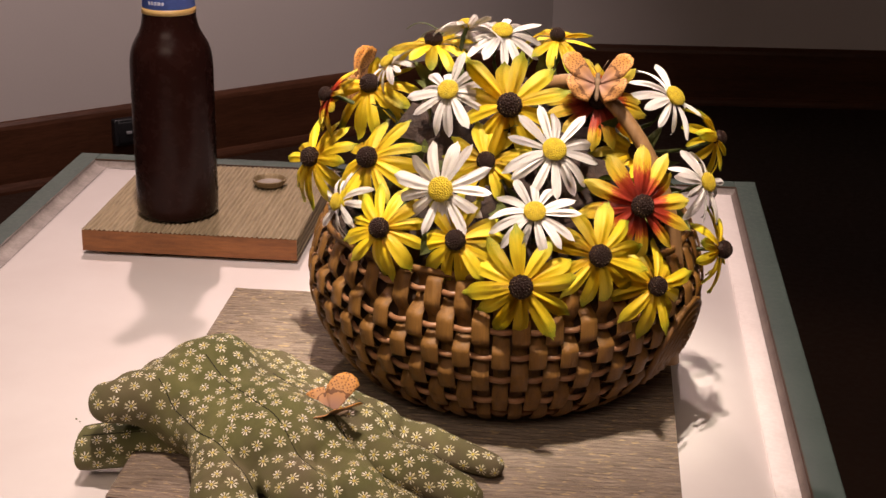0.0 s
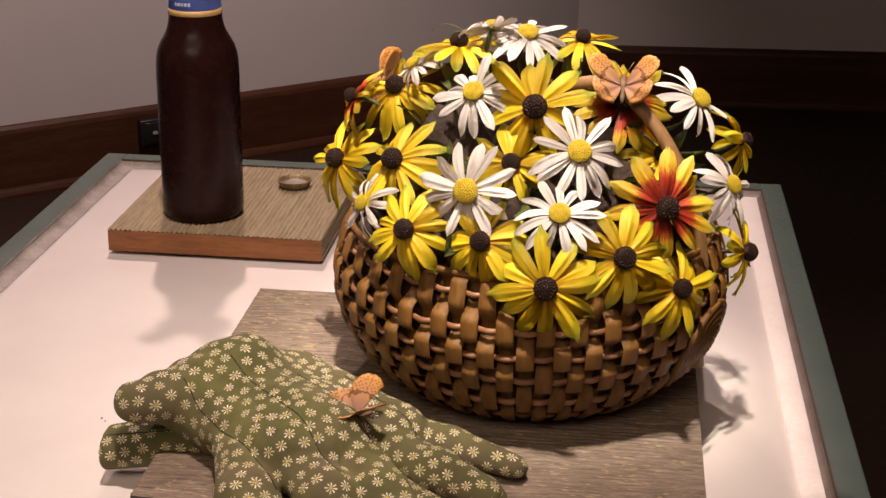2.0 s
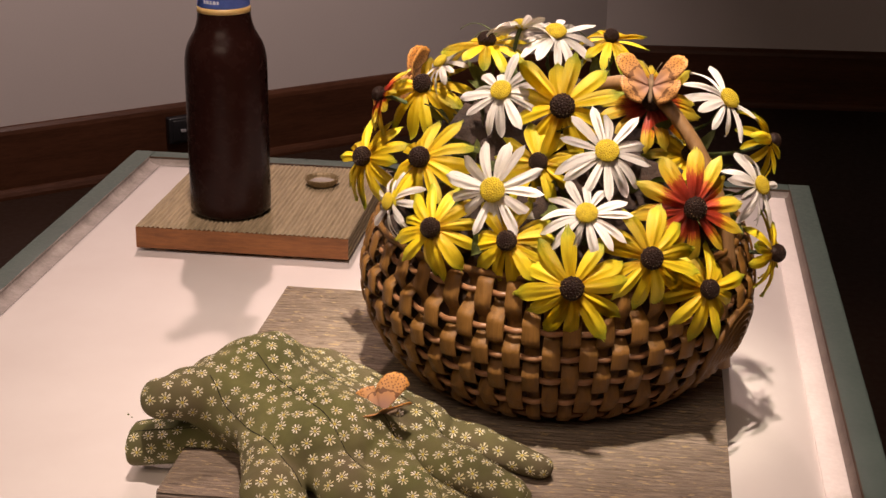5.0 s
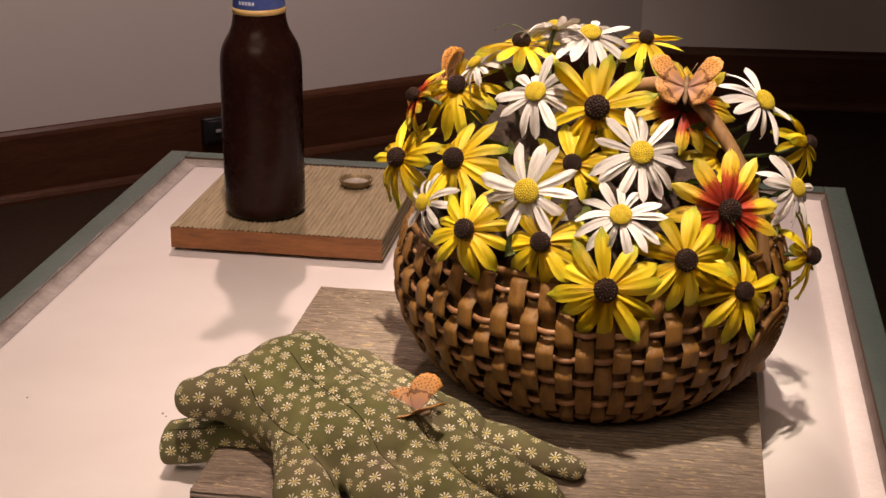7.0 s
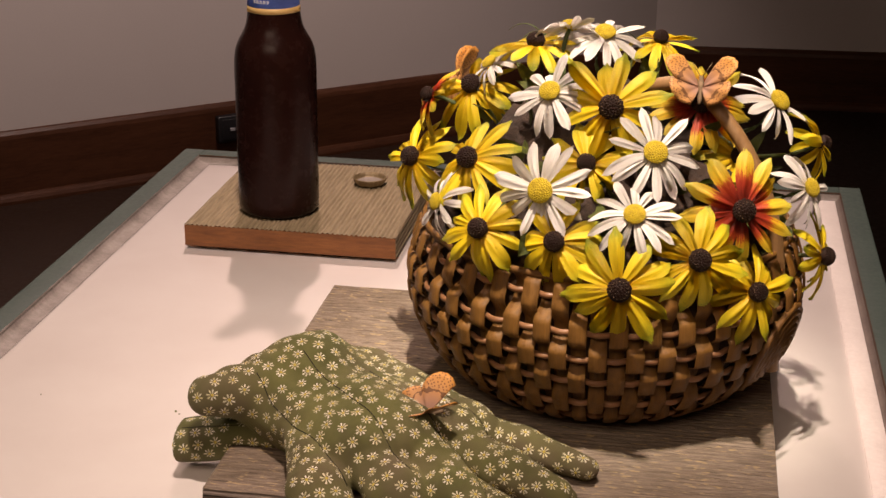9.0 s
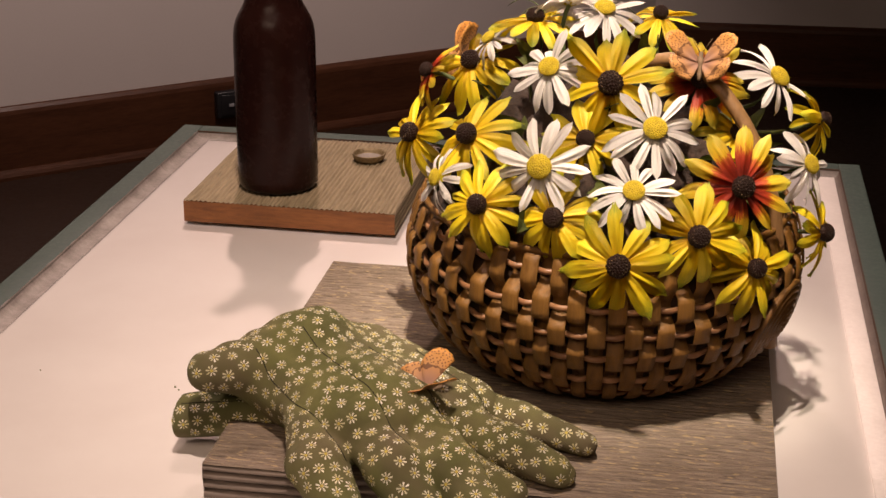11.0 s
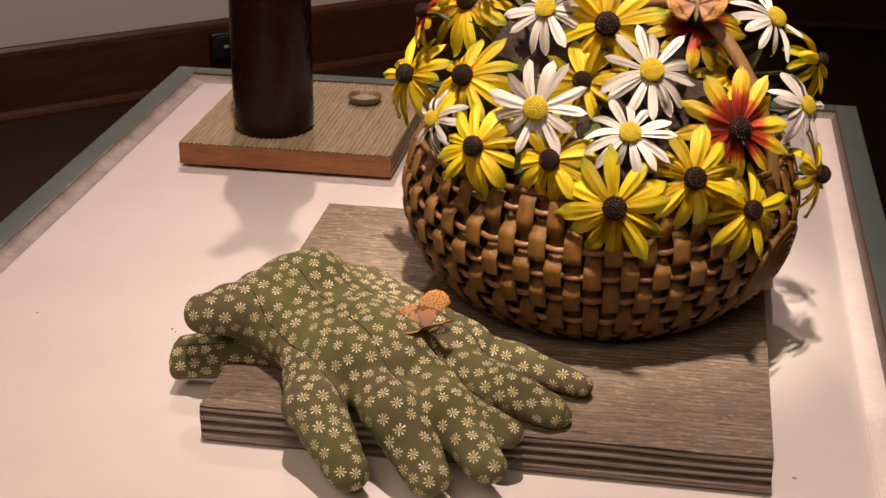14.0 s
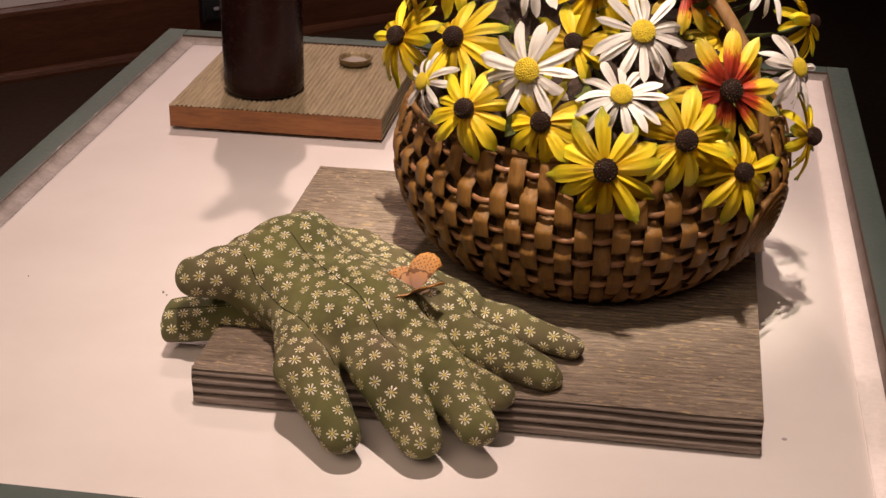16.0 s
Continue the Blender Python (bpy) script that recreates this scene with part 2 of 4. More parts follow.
def box(x0, x1, y0, y1, z0, z1, bevel=0.0, seg=2):
    bm = bmesh.new()
    bmesh.ops.create_cube(bm, size=1.0)
    bmesh.ops.transform(bm, matrix=Matrix.Translation(((x0 + x1) / 2, (y0 + y1) / 2, (z0 + z1) / 2)) @ Matrix.Diagonal((x1 - x0, y1 - y0, z1 - z0, 1)), verts=bm.verts)
    if bevel:
        bmesh.ops.bevel(bm, geom=bm.edges[:], offset=bevel, segments=seg, affect="EDGES", profile=0.6)
    return bm


def grid_mesh(points, rows, cols, wrap_cols=False, wrap_rows=False):
    """A bmesh from a function-made grid of points (rows x cols)."""
    bm = bmesh.new()
    vs = [bm.verts.new(p) for p in points]
    for i in range(rows if wrap_rows else rows - 1):
        for j in range(cols if wrap_cols else cols - 1):
            a, b = i * cols + j, i * cols + (j + 1) % cols
            c, d = ((i + 1) % rows) * cols + (j + 1) % cols, ((i + 1) % rows) * cols + j
            bm.faces.new((vs[a], vs[b], vs[c], vs[d]))
    return bm


def lathe(profile, segments=48):
    """A turned shape from (radius, height) pairs."""
    pts = [(r * math.cos(2 * math.pi * j / segments), r * math.sin(2 * math.pi * j / segments), z) for r, z in profile for j in range(segments)]
    bm = grid_mesh(pts, len(profile), segments, wrap_cols=True)
    bmesh.ops.remove_doubles(bm, verts=bm.verts, dist=1e-6)
    bmesh.ops.recalc_face_normals(bm, faces=bm.faces)
    return bm


def tube(path, radius, segments=8, flat=1.0):
    """A tube along a list of Vectors; radius may be a number or a function of 0..1."""
    pts, n = [], len(path)
    for i, p in enumerate(path):
        d = (path[min(i + 1, n - 1)] - path[max(i - 1, 0)]).normalized()
        side = d.cross(Vector((0, 0, 1)))
        side = side.normalized() if side.length > 1e-4 else Vector((1, 0, 0))
        up = side.cross(d)
        r = radius(i / (n - 1)) if callable(radius) else radius
        for j in range(segments):
            a = 2 * math.pi * j / segments
            pts.append(p + side * math.cos(a) * r + up * math.sin(a) * r * flat)
    bm = grid_mesh(pts, n, segments, wrap_cols=True)
    bm.verts.ensure_lookup_table()
    for ring in (range(segments), range((n - 1) * segments, n * segments)):
        bm.faces.new([bm.verts[k] for k in ring])
    bmesh.ops.recalc_face_normals(bm, faces=bm.faces)
    return bm


def solid(field, low, high, step):
    """A smooth closed mesh of the region where field(x, y, z) < 0 (naive surface nets)."""
    axes = [np.arange(a, b + step, step) for a, b in zip(low, high)]
    g = field(*np.meshgrid(*axes, indexing="ij"))
    inside = g < 0
    n = [len(a) - 1 for a in axes]
    count, acc = np.zeros(n), np.zeros((*n, 3))
    corner = [(i, j, k) for i in (0, 1) for j in (0, 1) for k in (0, 1)]
    cut = lambda a, c: a[c[0]:c[0] + n[0], c[1]:c[1] + n[1], c[2]:c[2] + n[2]]
    for c in corner:
        for ax in range(3):
            if c[ax] == 0:
                e = list(c)
                e[ax] = 1
                ga, gb = cut(g, c), cut(g, e)
                cross = cut(inside, c) != cut(inside, e)
                t = np.where(cross, ga / np.where(cross, ga - gb, 1), 0)
                p = np.zeros((*n, 3))
                p[...] = c
                p[..., ax] += t
                acc += np.where(cross[..., None], p, 0)
                count += cross
    active = count > 0
    index = np.full(n, -1)
    index[active] = np.arange(active.sum())
    cells = np.argwhere(active)
    verts = np.array(low) + step * (cells + acc[active] / count[active][:, None])
    faces = []
    for ax in range(3):
        u, v = [(1, 2), (2, 0), (0, 1)][ax]
        sl0, sl1 = [slice(None)] * 3, [slice(None)] * 3
        sl0[ax], sl1[ax] = slice(0, -1), slice(1, None)
        a, b = inside[tuple(sl0)], inside[tuple(sl1)]
        for sign, where in ((1, a & ~b), (-1, ~a & b)):
            for q in np.argwhere(where):
                if q[u] < 1 or q[v] < 1 or q[u] >= n[u] or q[v] >= n[v]:
                    continue
                quad = []
                for du, dv in ((-1, -1), (0, -1), (0, 0), (-1, 0)):
                    r = q.copy()
                    r[u] += du
                    r[v] += dv
                    quad.append(index[tuple(r)])
                if min(quad) >= 0:
                    faces.append(quad if sign > 0 else quad[::-1])
    me = bpy.data.meshes.new("solid")
    me.from_pydata(verts.tolist(), [], faces)
    bm = bmesh.new()
    bm.from_mesh(me)
    bpy.data.meshes.remove(me)
    for _ in range(2):
        bmesh.ops.smooth_vert(bm, verts=bm.verts, factor=0.5, use_axis_x=True, use_axis_y=True, use_axis_z=True)
    return bm


# ---- room ----
def wall(name, a, b, height, thick, material=PLASTER, label="", category="wall"):
    """A wall from a to b (plan points); its thickness lies to the left of that way."""
    d = Vector((b[0] - a[0], b[1] - a[1], 0))
    ob = new(name, finish(name, box(0, d.length, 0, thick, 0, height), material, False))
    ob.matrix_basis = Matrix.Translation((a[0], a[1], 0)) @ Matrix.Rotation(math.atan2(d.y, d.x), 4, "Z")
    return tagged(ob, label, category, kind="structure")


def skirting(name, a, b):
    """A tall dark base moulding: a flat board with a rounded cap and a quarter-round shoe at the floor."""
    d = Vector((b[0] - a[0], b[1] - a[1], 0))
    prof = [(0, 0), (-0.034, 0), (-0.034, 0.008), (-0.030, 0.016), (-0.022, 0.021), (-0.016, 0.023), (-0.016, 0.160), (-0.013, 0.170), (-0.006, 0.178), (0, 0.180)]
    bm = grid_mesh([(x, y, z) for x in (0, d.length) for y, z in prof], 2, len(prof))
    bmesh.ops.recalc_face_normals(bm, faces=bm.faces)
    ob = new(name, finish(name, bm, DARK_WOOD, False))
    ob.matrix_basis = Matrix.Translation((a[0], a[1], 0)) @ Matrix.Rotation(math.atan2(d.y, d.x), 4, "Z")
    return tagged(ob, "tall dark-stained wooden skirting board along the wall", "skirting board", kind="structure")


CORNER = (-0.13, 4.68)                      # where the slanting wall meets the back wall
SLANT = (-3.03, 2.205)
BACK = (2.6, 4.84)
wall("wall_slant", SLANT, CORNER, 2.8, 0.12, label="slanting plaster wall painted warm grey")
wall("wall_back", CORNER, BACK, 2.8, 0.12, label="plaster back wall painted warm grey")
wall("wall_east", BACK, (2.6, -2.5), 2.8, 0.12, label="plain painted side wall")
wall("wall_south", (2.6, -2.5), (-3.03, -2.5), 2.8, 0.12, label="plain painted wall behind the viewer")
wall("wall_west", (-3.03, -2.5), SLANT, 2.8, 0.12, label="plain painted side wall")
skirting("baseboard_slant", SLANT, CORNER)
skirting("baseboard_back", CORNER, BACK)
tagged(new("floor", finish("floor", box(-3.2, 2.8, -2.7, 5.0, -0.1, 0.0), FLOOR, False)), "dark polished floor in shadow", "floor", kind="structure")
tagged(new("ceiling", finish("ceiling", box(-3.2, 2.8, -2.7, 5.0, 2.8, 2.9), CEILING, False)), "plain matt ceiling", "ceiling", kind="structure")


# ---- black socket box on the slanting wall ----
def socket_box():
    u = Vector((CORNER[0] - SLANT[0], CORNER[1] - SLANT[1], 0)).normalized()
    at = Vector((-1.243, 3.730, 0.116))
    base = thing("power_socket", Matrix.Translation(at) @ Matrix.Rotation(math.atan2(u.y, u.x), 4, "Z"), "black plastic power socket box on the dark skirting", "power socket")
    part("housing", box(0, 0.235, -0.040, -0.0165, -0.035, 0.035, 0.004), BLACK, base)
    part("face_plate", box(0.010, 0.225, -0.0435, -0.041, -0.028, 0.028, 0.002), BLACK, base)
    part("switch", box(0.030, 0.044, -0.0475, -0.044, -0.004, 0.004, 0.001), GREY_PLASTIC, base, "small grey switch")


socket_box()


# ---- display table ----
X0, X1, Y0, Y1 = -0.462, 0.147, 0.5535, 1.306   # outer edges of the green rim
RIM, LIP = 0.0185, 0.007


def display_table():
    base = thing("display_table", Matrix.Translation((0, 0, TOP)), "low display table with worn green rim and white inset panel", "table")
    part("panel", box(X0 + 0.012, X1 - 0.012, Y0 + 0.012, Y1 - 0.012, -0.02, 0.0), PANEL, base, "white painted inset panel")
    frames = [("rim", X0, X0 + RIM, Y0, Y1), ("rim", X1 - RIM, X1, Y0, Y1), ("rim", X0 + RIM, X1 - RIM, Y1 - RIM, Y1), ("rim", X0 + RIM, X1 - RIM, Y0, Y0 + RIM)]
    for name, a, b, c, d in frames:
        part(name, box(a, b, c, d, -0.05, LIP, 0.0012), GREEN, base, "worn green painted rim")
    # off-white bevel between rim and panel
    i0, i1, j0, j1 = X0 + RIM, X1 - RIM, Y0 + RIM, Y1 - RIM
    s, z = 0.0048, 0.0055
    outer = [Vector((i0, j0, z)), Vector((i1, j0, z)), Vector((i1, j1, z)), Vector((i0, j1, z))]
    w = 0.0115
    inner = [Vector((i0 + w, j0 + s, 0.0004)), Vector((i1 - s, j0 + s, 0.0004)), Vector((i1 - s, j1 - s, 0.0004)), Vector((i0 + w, j1 - s, 0.0004))]
    for k in range(4):
        a, b, c, d = outer[k], outer[(k + 1) % 4], inner[(k + 1) % 4], inner[k]
        n, pts = 40, []
        for i in range(n + 1):
            t = i / n
            for across, height in ((0, 0.0055), (0.10, 0.0034), (0.25, 0.0019), (0.5, 0.0010), (0.75, 0.0006), (1, 0.0004)):
                p = a.lerp(b, t).lerp(d.lerp(c, t), across)
                pts.append((p.x, p.y, height + (0.0003 * noise.noise(Vector((t * 30, k, across * 4))) if 0 < across < 1 else 0)))
        # the east cove takes the darker copy in place of shade
        part("bevel", grid_mesh(pts, n + 1, 6), SHADED_LIP if k == 1 else GREY_LIP, base, "chipped grey cove")
    # paint chipped off along two inner edges of the rim, and a dark joint along the others
    for k, (a, b) in enumerate(((Vector((i0, j0, 0)), Vector((i0, j1, 0))), (Vector((i0, j1, 0)), Vector((i1, j1, 0))), (Vector((i1, j0, 0)), Vector((i1, j1, 0))))):
        along = (b - a).normalized()
        out = Vector((-along.y, along.x, 0)) * (-1 if k == 2 else 1)
        n, pts = 160, []
        for i in range(n + 1):
            p = a.lerp(b, i / n)
            wide = max(0.00005, 0.0007 * noise.noise(Vector((i * 0.31, k * 7, 0))) + 0.0008 * noise.noise(Vector((i * 1.7, k, 3)))) if k < 2 else 0.0007
            pts += [p - out * 0.0003 + Vector((0, 0, LIP - 0.0010)), p + Vector((0, 0, LIP + 0.0002)), p + out * wide + Vector((0, 0, LIP + 0.0003))]
        part("chipped_edge" if k < 2 else "joint", grid_mesh(pts, n + 1, 3), GREY_LIP if k == 0 else SHADE_AND_JOINT, base, "chipped grey paint edge" if k == 0 else "dark open joint")
    # flush strip along one side, parted from the panel by a hairline groove
    part("edge_strip", box(0.1105, i1 - s + 0.001, j0 + s - 0.001, j1 - s + 0.001, -0.01, 0.0011, 0.0004, 1), WHITE_LIP, base, "scuffed off-white edge strip")
    for x in (X0 + 0.03, X1 - 0.09):
        for y in (Y0 + 0.03, Y1 - 0.09):
            part("leg", box(x, x + 0.06, y, y + 0.06, -TOP, -0.05, 0.003), GREEN, base)
    part("apron", box(X0 + 0.02, X1 - 0.02, Y0 + 0.02, Y1 - 0.02, -0.14, -0.021, 0.002), GREEN, base)


display_table()


# ---- boards ----
def ribbed_board(x0, x1, y0, y1, top, thick, along, pitch, depth, label, mat, side, ends):
    """A weathered board whose top is ribbed in the given direction; it stands on two thin hidden battens."""
    base = thing("wooden_board", Matrix.Translation(((x0 + x1) / 2, (y0 + y1) / 2, TOP)), label, "board")
    w, l = x1 - x0, y1 - y0
    span, run = (w, l) if along == "y" else (l, w)
    n, m = int(span / pitch) * 6, 60
    pts = []
    for i in range(m + 1):
        for j in range(n + 1):
            a, b = -run / 2 + run * i / m, -span / 2 + span * j / n
            h = top + depth * 0.5 * math.sin(2 * math.pi * b / pitch + 1.6 * noise.noise(Vector((a * 9, b * 60, 1)))) + 0.0005 * noise.noise(Vector((a * 30, b * 400, 2)))
            pts.append((b, a, h) if along == "y" else (a, b, h))
    bm = grid_mesh(pts, m + 1, n + 1)
    bmesh.ops.recalc_face_normals(bm, faces=bm.faces)
    if sum(f.normal.z for f in bm.faces) < 0:
        bmesh.ops.reverse_faces(bm, faces=bm.faces)
    part("top_face", bm, mat, base)
    lo = top - thick
    zs = [lo + (top - depth * 0.4 - lo) * k / 40 for k in range(41)]

    def edge(p, q, wavy):
        d = (q - p).normalized()
        out = Vector((d.y, -d.x, 0))
        cols, pts = 80, []
        for k, z in enumerate(zs):
            for i in range(cols + 1):
                t = i / cols
                groove = 0.0
                if wavy:
                    groove = -0.0060 * (0.5 + 0.5 * math.cos(2 * math.pi * k / 40 * 4.0 + 1.1 * noise.noise(Vector((t * 5, z * 60, 3))))) ** 3 * (k > 2)
                else:
                    groove = 0.0004 * noise.noise(Vector((t * 14, z * 90, 4)))
                c = p.lerp(q, t) + out * groove
                pts.append((c.x, c.y, z))
        bm = grid_mesh(pts, 41, cols + 1)
        bmesh.ops.recalc_face_normals(bm, faces=bm.faces)
        return bm

    a, b, c, d = Vector((-w / 2, -l / 2, 0)), Vector((w / 2, -l / 2, 0)), Vector((w / 2, l / 2, 0)), Vector((-w / 2, l / 2, 0))
    for p, q, grooved in ((a, b, along == "x"), (b, c, along == "y"), (c, d, along == "x"), (d, a, along == "y")):
        part("side_face", edge(p, q, grooved), side if grooved else ends, base)
    part("core", box(-w / 2 + 0.003, w / 2 - 0.003, -l / 2 + 0.003, l / 2 - 0.003, lo, top - 0.002), ends, base)
    for x in (-w / 2 + 0.02, w / 2 - 0.04):
        part("batten", box(x, x + 0.02, -l / 2 + 0.012, l / 2 - 0.012, 0.0, lo + 0.001), side, base)
    return base


ribbed_board(-0.2365, 0.0565, 0.6675, 0.957, 0.023, 0.0200, "x", 0.0040, 0.0008, "weathered grey wooden board with grooved edges", WEATHERED, WEATHERED_SIDE, WEATHERED_SIDE)
ribbed_board(-0.382, -0.2155, 1.067, 1.242, 0.020, 0.0170, "y", 0.0037, 0.0012, "ribbed tan wooden board with sawn reddish end", TAN_WOOD, TAN_WOOD, RED_WOOD)


# ---- bottle and cap ----
def bottle():
    base = thing("beer_bottle", Matrix.Translation((-0.3195, 1.116, TOP + 0.0212)), "dark brown glass bottle with blue neck label", "bottle")
    prof = [(0.0, 0.002), (0.024, 0.002), (0.028, 0.0), (0.0300, 0.0012), (0.0312, 0.004), (0.0316, 0.010), (0.0316, 0.114), (0.0313, 0.1225), (0.0303, 0.129), (0.0288, 0.1338), (0.0268, 0.1378), (0.0248, 0.1412), (0.0231, 0.1444), (0.0217, 0.1480), (0.0207, 0.1525), (0.0201, 0.157), (0.0196, 0.163), (0.0188, 0.170), (0.0170, 0.190), (0.0152, 0.208), (0.0140, 0.222), (0.0136, 0.226), (0.0150, 0.228), (0.0150, 0.234), (0.0136, 0.236), (0.0132, 0.238), (0.0, 0.238)]
    part("body", lathe(prof, 64), BROWN_GLASS, base)
    part("gold_band", lathe([(0.0198, 0.1590), (0.0205, 0.1590), (0.0199, 0.1632), (0.0194, 0.1632)], 64), GOLD, base, "thin gold band")
    label = part("neck_label", lathe([(0.0192, 0.1634), (0.0199, 0.1634), (0.0171, 0.1960), (0.0163, 0.1960)], 64), BLUE_LABEL, base, "blue neck label")
    x = -0.0105
    for w in (0.0014, 0.0020, 0.0016, 0.0022, 0.0015):
        bm = box(x, x + w, -0.0007, 0.0, 0.1668, 0.1692)
        for v in bm.verts:
            v.co.y = -math.sqrt(max(0.0197 ** 2 - v.co.x ** 2, 0)) + (v.co.y * 0.6) + 0.0002
        part("print_bar", bm, PALE, label, smooth=False)
        x += w + 0.0009


def bottle_cap():
    base = thing("bottle_cap", Matrix.Translation((-0.2625, 1.192, TOP + 0.0206)), "crimped metal bottle cap lying open side up", "bottle cap")
    n, rows = 126, []
    for r, z, w in ((0.0, 0.0006, 0), (0.009, 0.0004, 0), (0.0115, 0.0008, 0), (0.0128, 0.003, 0.3), (0.0138, 0.0056, 1), (0.0142, 0.0066, 1), (0.0134, 0.0066, 1), (0.0126, 0.0040, 0.4), (0.0118, 0.0020, 0.1), (0.0, 0.0016, 0)):
        rows += [((r + 0.0004 * w * math.cos(21 * 2 * math.pi * j / n)) * math.cos(2 * math.pi * j / n), (r + 0.0004 * w * math.cos(21 * 2 * math.pi * j / n)) * math.sin(2 * math.pi * j / n), z) for j in range(n)]
    bm = grid_mesh(rows, 10, n, wrap_cols=True)
    bmesh.ops.remove_doubles(bm, verts=bm.verts, dist=1e-6)
    bmesh.ops.recalc_face_normals(bm, faces=bm.faces)
    part("shell", bm, CAP_METAL, base)
    part("liner", lathe([(0, 0.0026), (0.0095, 0.0024), (0.0105, 0.0030), (0.0112, 0.0024), (0.0112, 0.0018)], 40), CAP_LINER, base, "grey liner")


bottle()
bottle_cap()


# ---- glove ----
def capsule(x, y, z, a, b, ra, rb, flat):
    """Distance to a tapering capsule that is flattened in height."""
    a, b = np.array(a), np.array(b)
    d = b - a
    px, py, pz = x - a[0], y - a[1], (z - a[2])
    t = np.clip((px * d[0] + py * d[1] + pz * d[2]) / (d @ d), 0, 1)
    return np.sqrt((px - t * d[0]) ** 2 + (py - t * d[1]) ** 2 + ((pz - t * d[2]) * flat) ** 2) - (ra + (rb - ra) * t)


def melt(a, b, k):
    h = np.clip(0.5 + 0.5 * (b - a) / k, 0, 1)
    return b + (a - b) * h - k * h * (1 - h)


def glove_field(x, y, z):
    hand_back = capsule(x, y, z, (-0.206, 0.748, 0.040), (-0.152, 0.702, 0.042), 0.0365, 0.036, 1.45)
    hand_back = melt(hand_back, capsule(x, y, z, (-0.175, 0.764, 0.040), (-0.115, 0.728, 0.036), 0.030, 0.024, 1.4), 0.012)
    wrist = capsule(x, y, z, (-0.246, 0.714, 0.052), (-0.200, 0.752, 0.050), 0.0120, 0.030, 1.15)
    d = melt(hand_back, wrist, 0.010)
    for a, m, b, ra, rb, k in (
            ((-0.186, 0.700, 0.042), (-0.172, 0.655, 0.036), (-0.1480, 0.625, 0.018), 0.0154, 0.0108, 0.0022),
            ((-0.158, 0.690, 0.044), (-0.132, 0.655, 0.038), (-0.1090, 0.6285, 0.018), 0.0156, 0.0116, 0.0022),
            ((-0.128, 0.695, 0.042), (-0.105, 0.662, 0.038), (-0.0815, 0.632, 0.025), 0.0142, 0.0106, 0.0022),
            ((-0.112, 0.712, 0.038), (-0.085, 0.694, 0.036), (-0.0560, 0.679, 0.032), 0.0136, 0.0100, 0.0022),
            ((-0.110, 0.742, 0.034), (-0.080, 0.728, 0.033), (-0.0430, 0.711, 0.031), 0.0112, 0.0076, 0.0020)):
        finger = melt(capsule(x, y, z, a, m, ra, ra, 1.3), capsule(x, y, z, m, b, ra, rb, 1.2), 0.004)
        d = melt(d, finger, k)
    # seams between the fingers, running up the back
    for a, b in SEAMS:
        ex, ey = b[0] - a[0], b[1] - a[1]
        t = np.clip(((x - a[0]) * ex + (y - a[1]) * ey) / (ex * ex + ey * ey), 0, 1)
        gap = (x - a[0] - t * ex) ** 2 + (y - a[1] - t * ey) ** 2
        d = d + (0.0006 + 0.0022 * t) * np.exp(-gap / 0.0016 ** 2) * np.clip((z - 0.03) * 80, 0, 1)
    d = d + 0.0010 * np.sin(x * 210 + 150 * y + 3 * np.sin(y * 60)) * np.sin(y * 70 - 40 * x) * np.clip((z - 0.03) * 60, 0, 1)
    d = d + 0.0014 * np.sin(x * 95 + 40 * y) * np.sin(y * 80 - 25 * x) * np.clip((z - 0.035) * 60, 0, 1)
    over_board = np.clip(np.minimum(y - 0.6675, x + 0.2365) * 400, -1, 1)
    return np.maximum(d, np.where(over_board > 0, 0.0238 - z, 0.002 - z))


def glove_under_field(x, y, z):
    d = capsule(x, y, z, (-0.268, 0.728, 0.017), (-0.205, 0.735, 0.026), 0.0165, 0.020, 1.5)
    d = np.maximum(d, -(x + 0.2690 + 0.06 * (z - 0.017)) )
    d = melt(d, capsule(x, y, z, (-0.205, 0.735, 0.034), (-0.12, 0.70, 0.031), 0.018, 0.016, 1.6), 0.010)
    for a, b, ra, rb in (((-0.12, 0.69, 0.031), (-0.0755, 0.660, 0.028), 0.012, 0.0095), ((-0.10, 0.70, 0.031), (-0.0530, 0.680, 0.029), 0.011, 0.0090)):
        d = melt(d, capsule(x, y, z, a, b, ra, rb, 1.3), 0.005)
    over_board = np.minimum(y - 0.6675, x + 0.2365)
    return np.maximum(d, np.where(over_board > 0, 0.0238 - z, 0.0015 - z))


SEAMS = (((-0.222, 0.722), (-0.157, 0.655)), ((-0.200, 0.738), (-0.125, 0.660)), ((-0.165, 0.745), (-0.097, 0.677)), ((-0.140, 0.752), (-0.077, 0.705)))


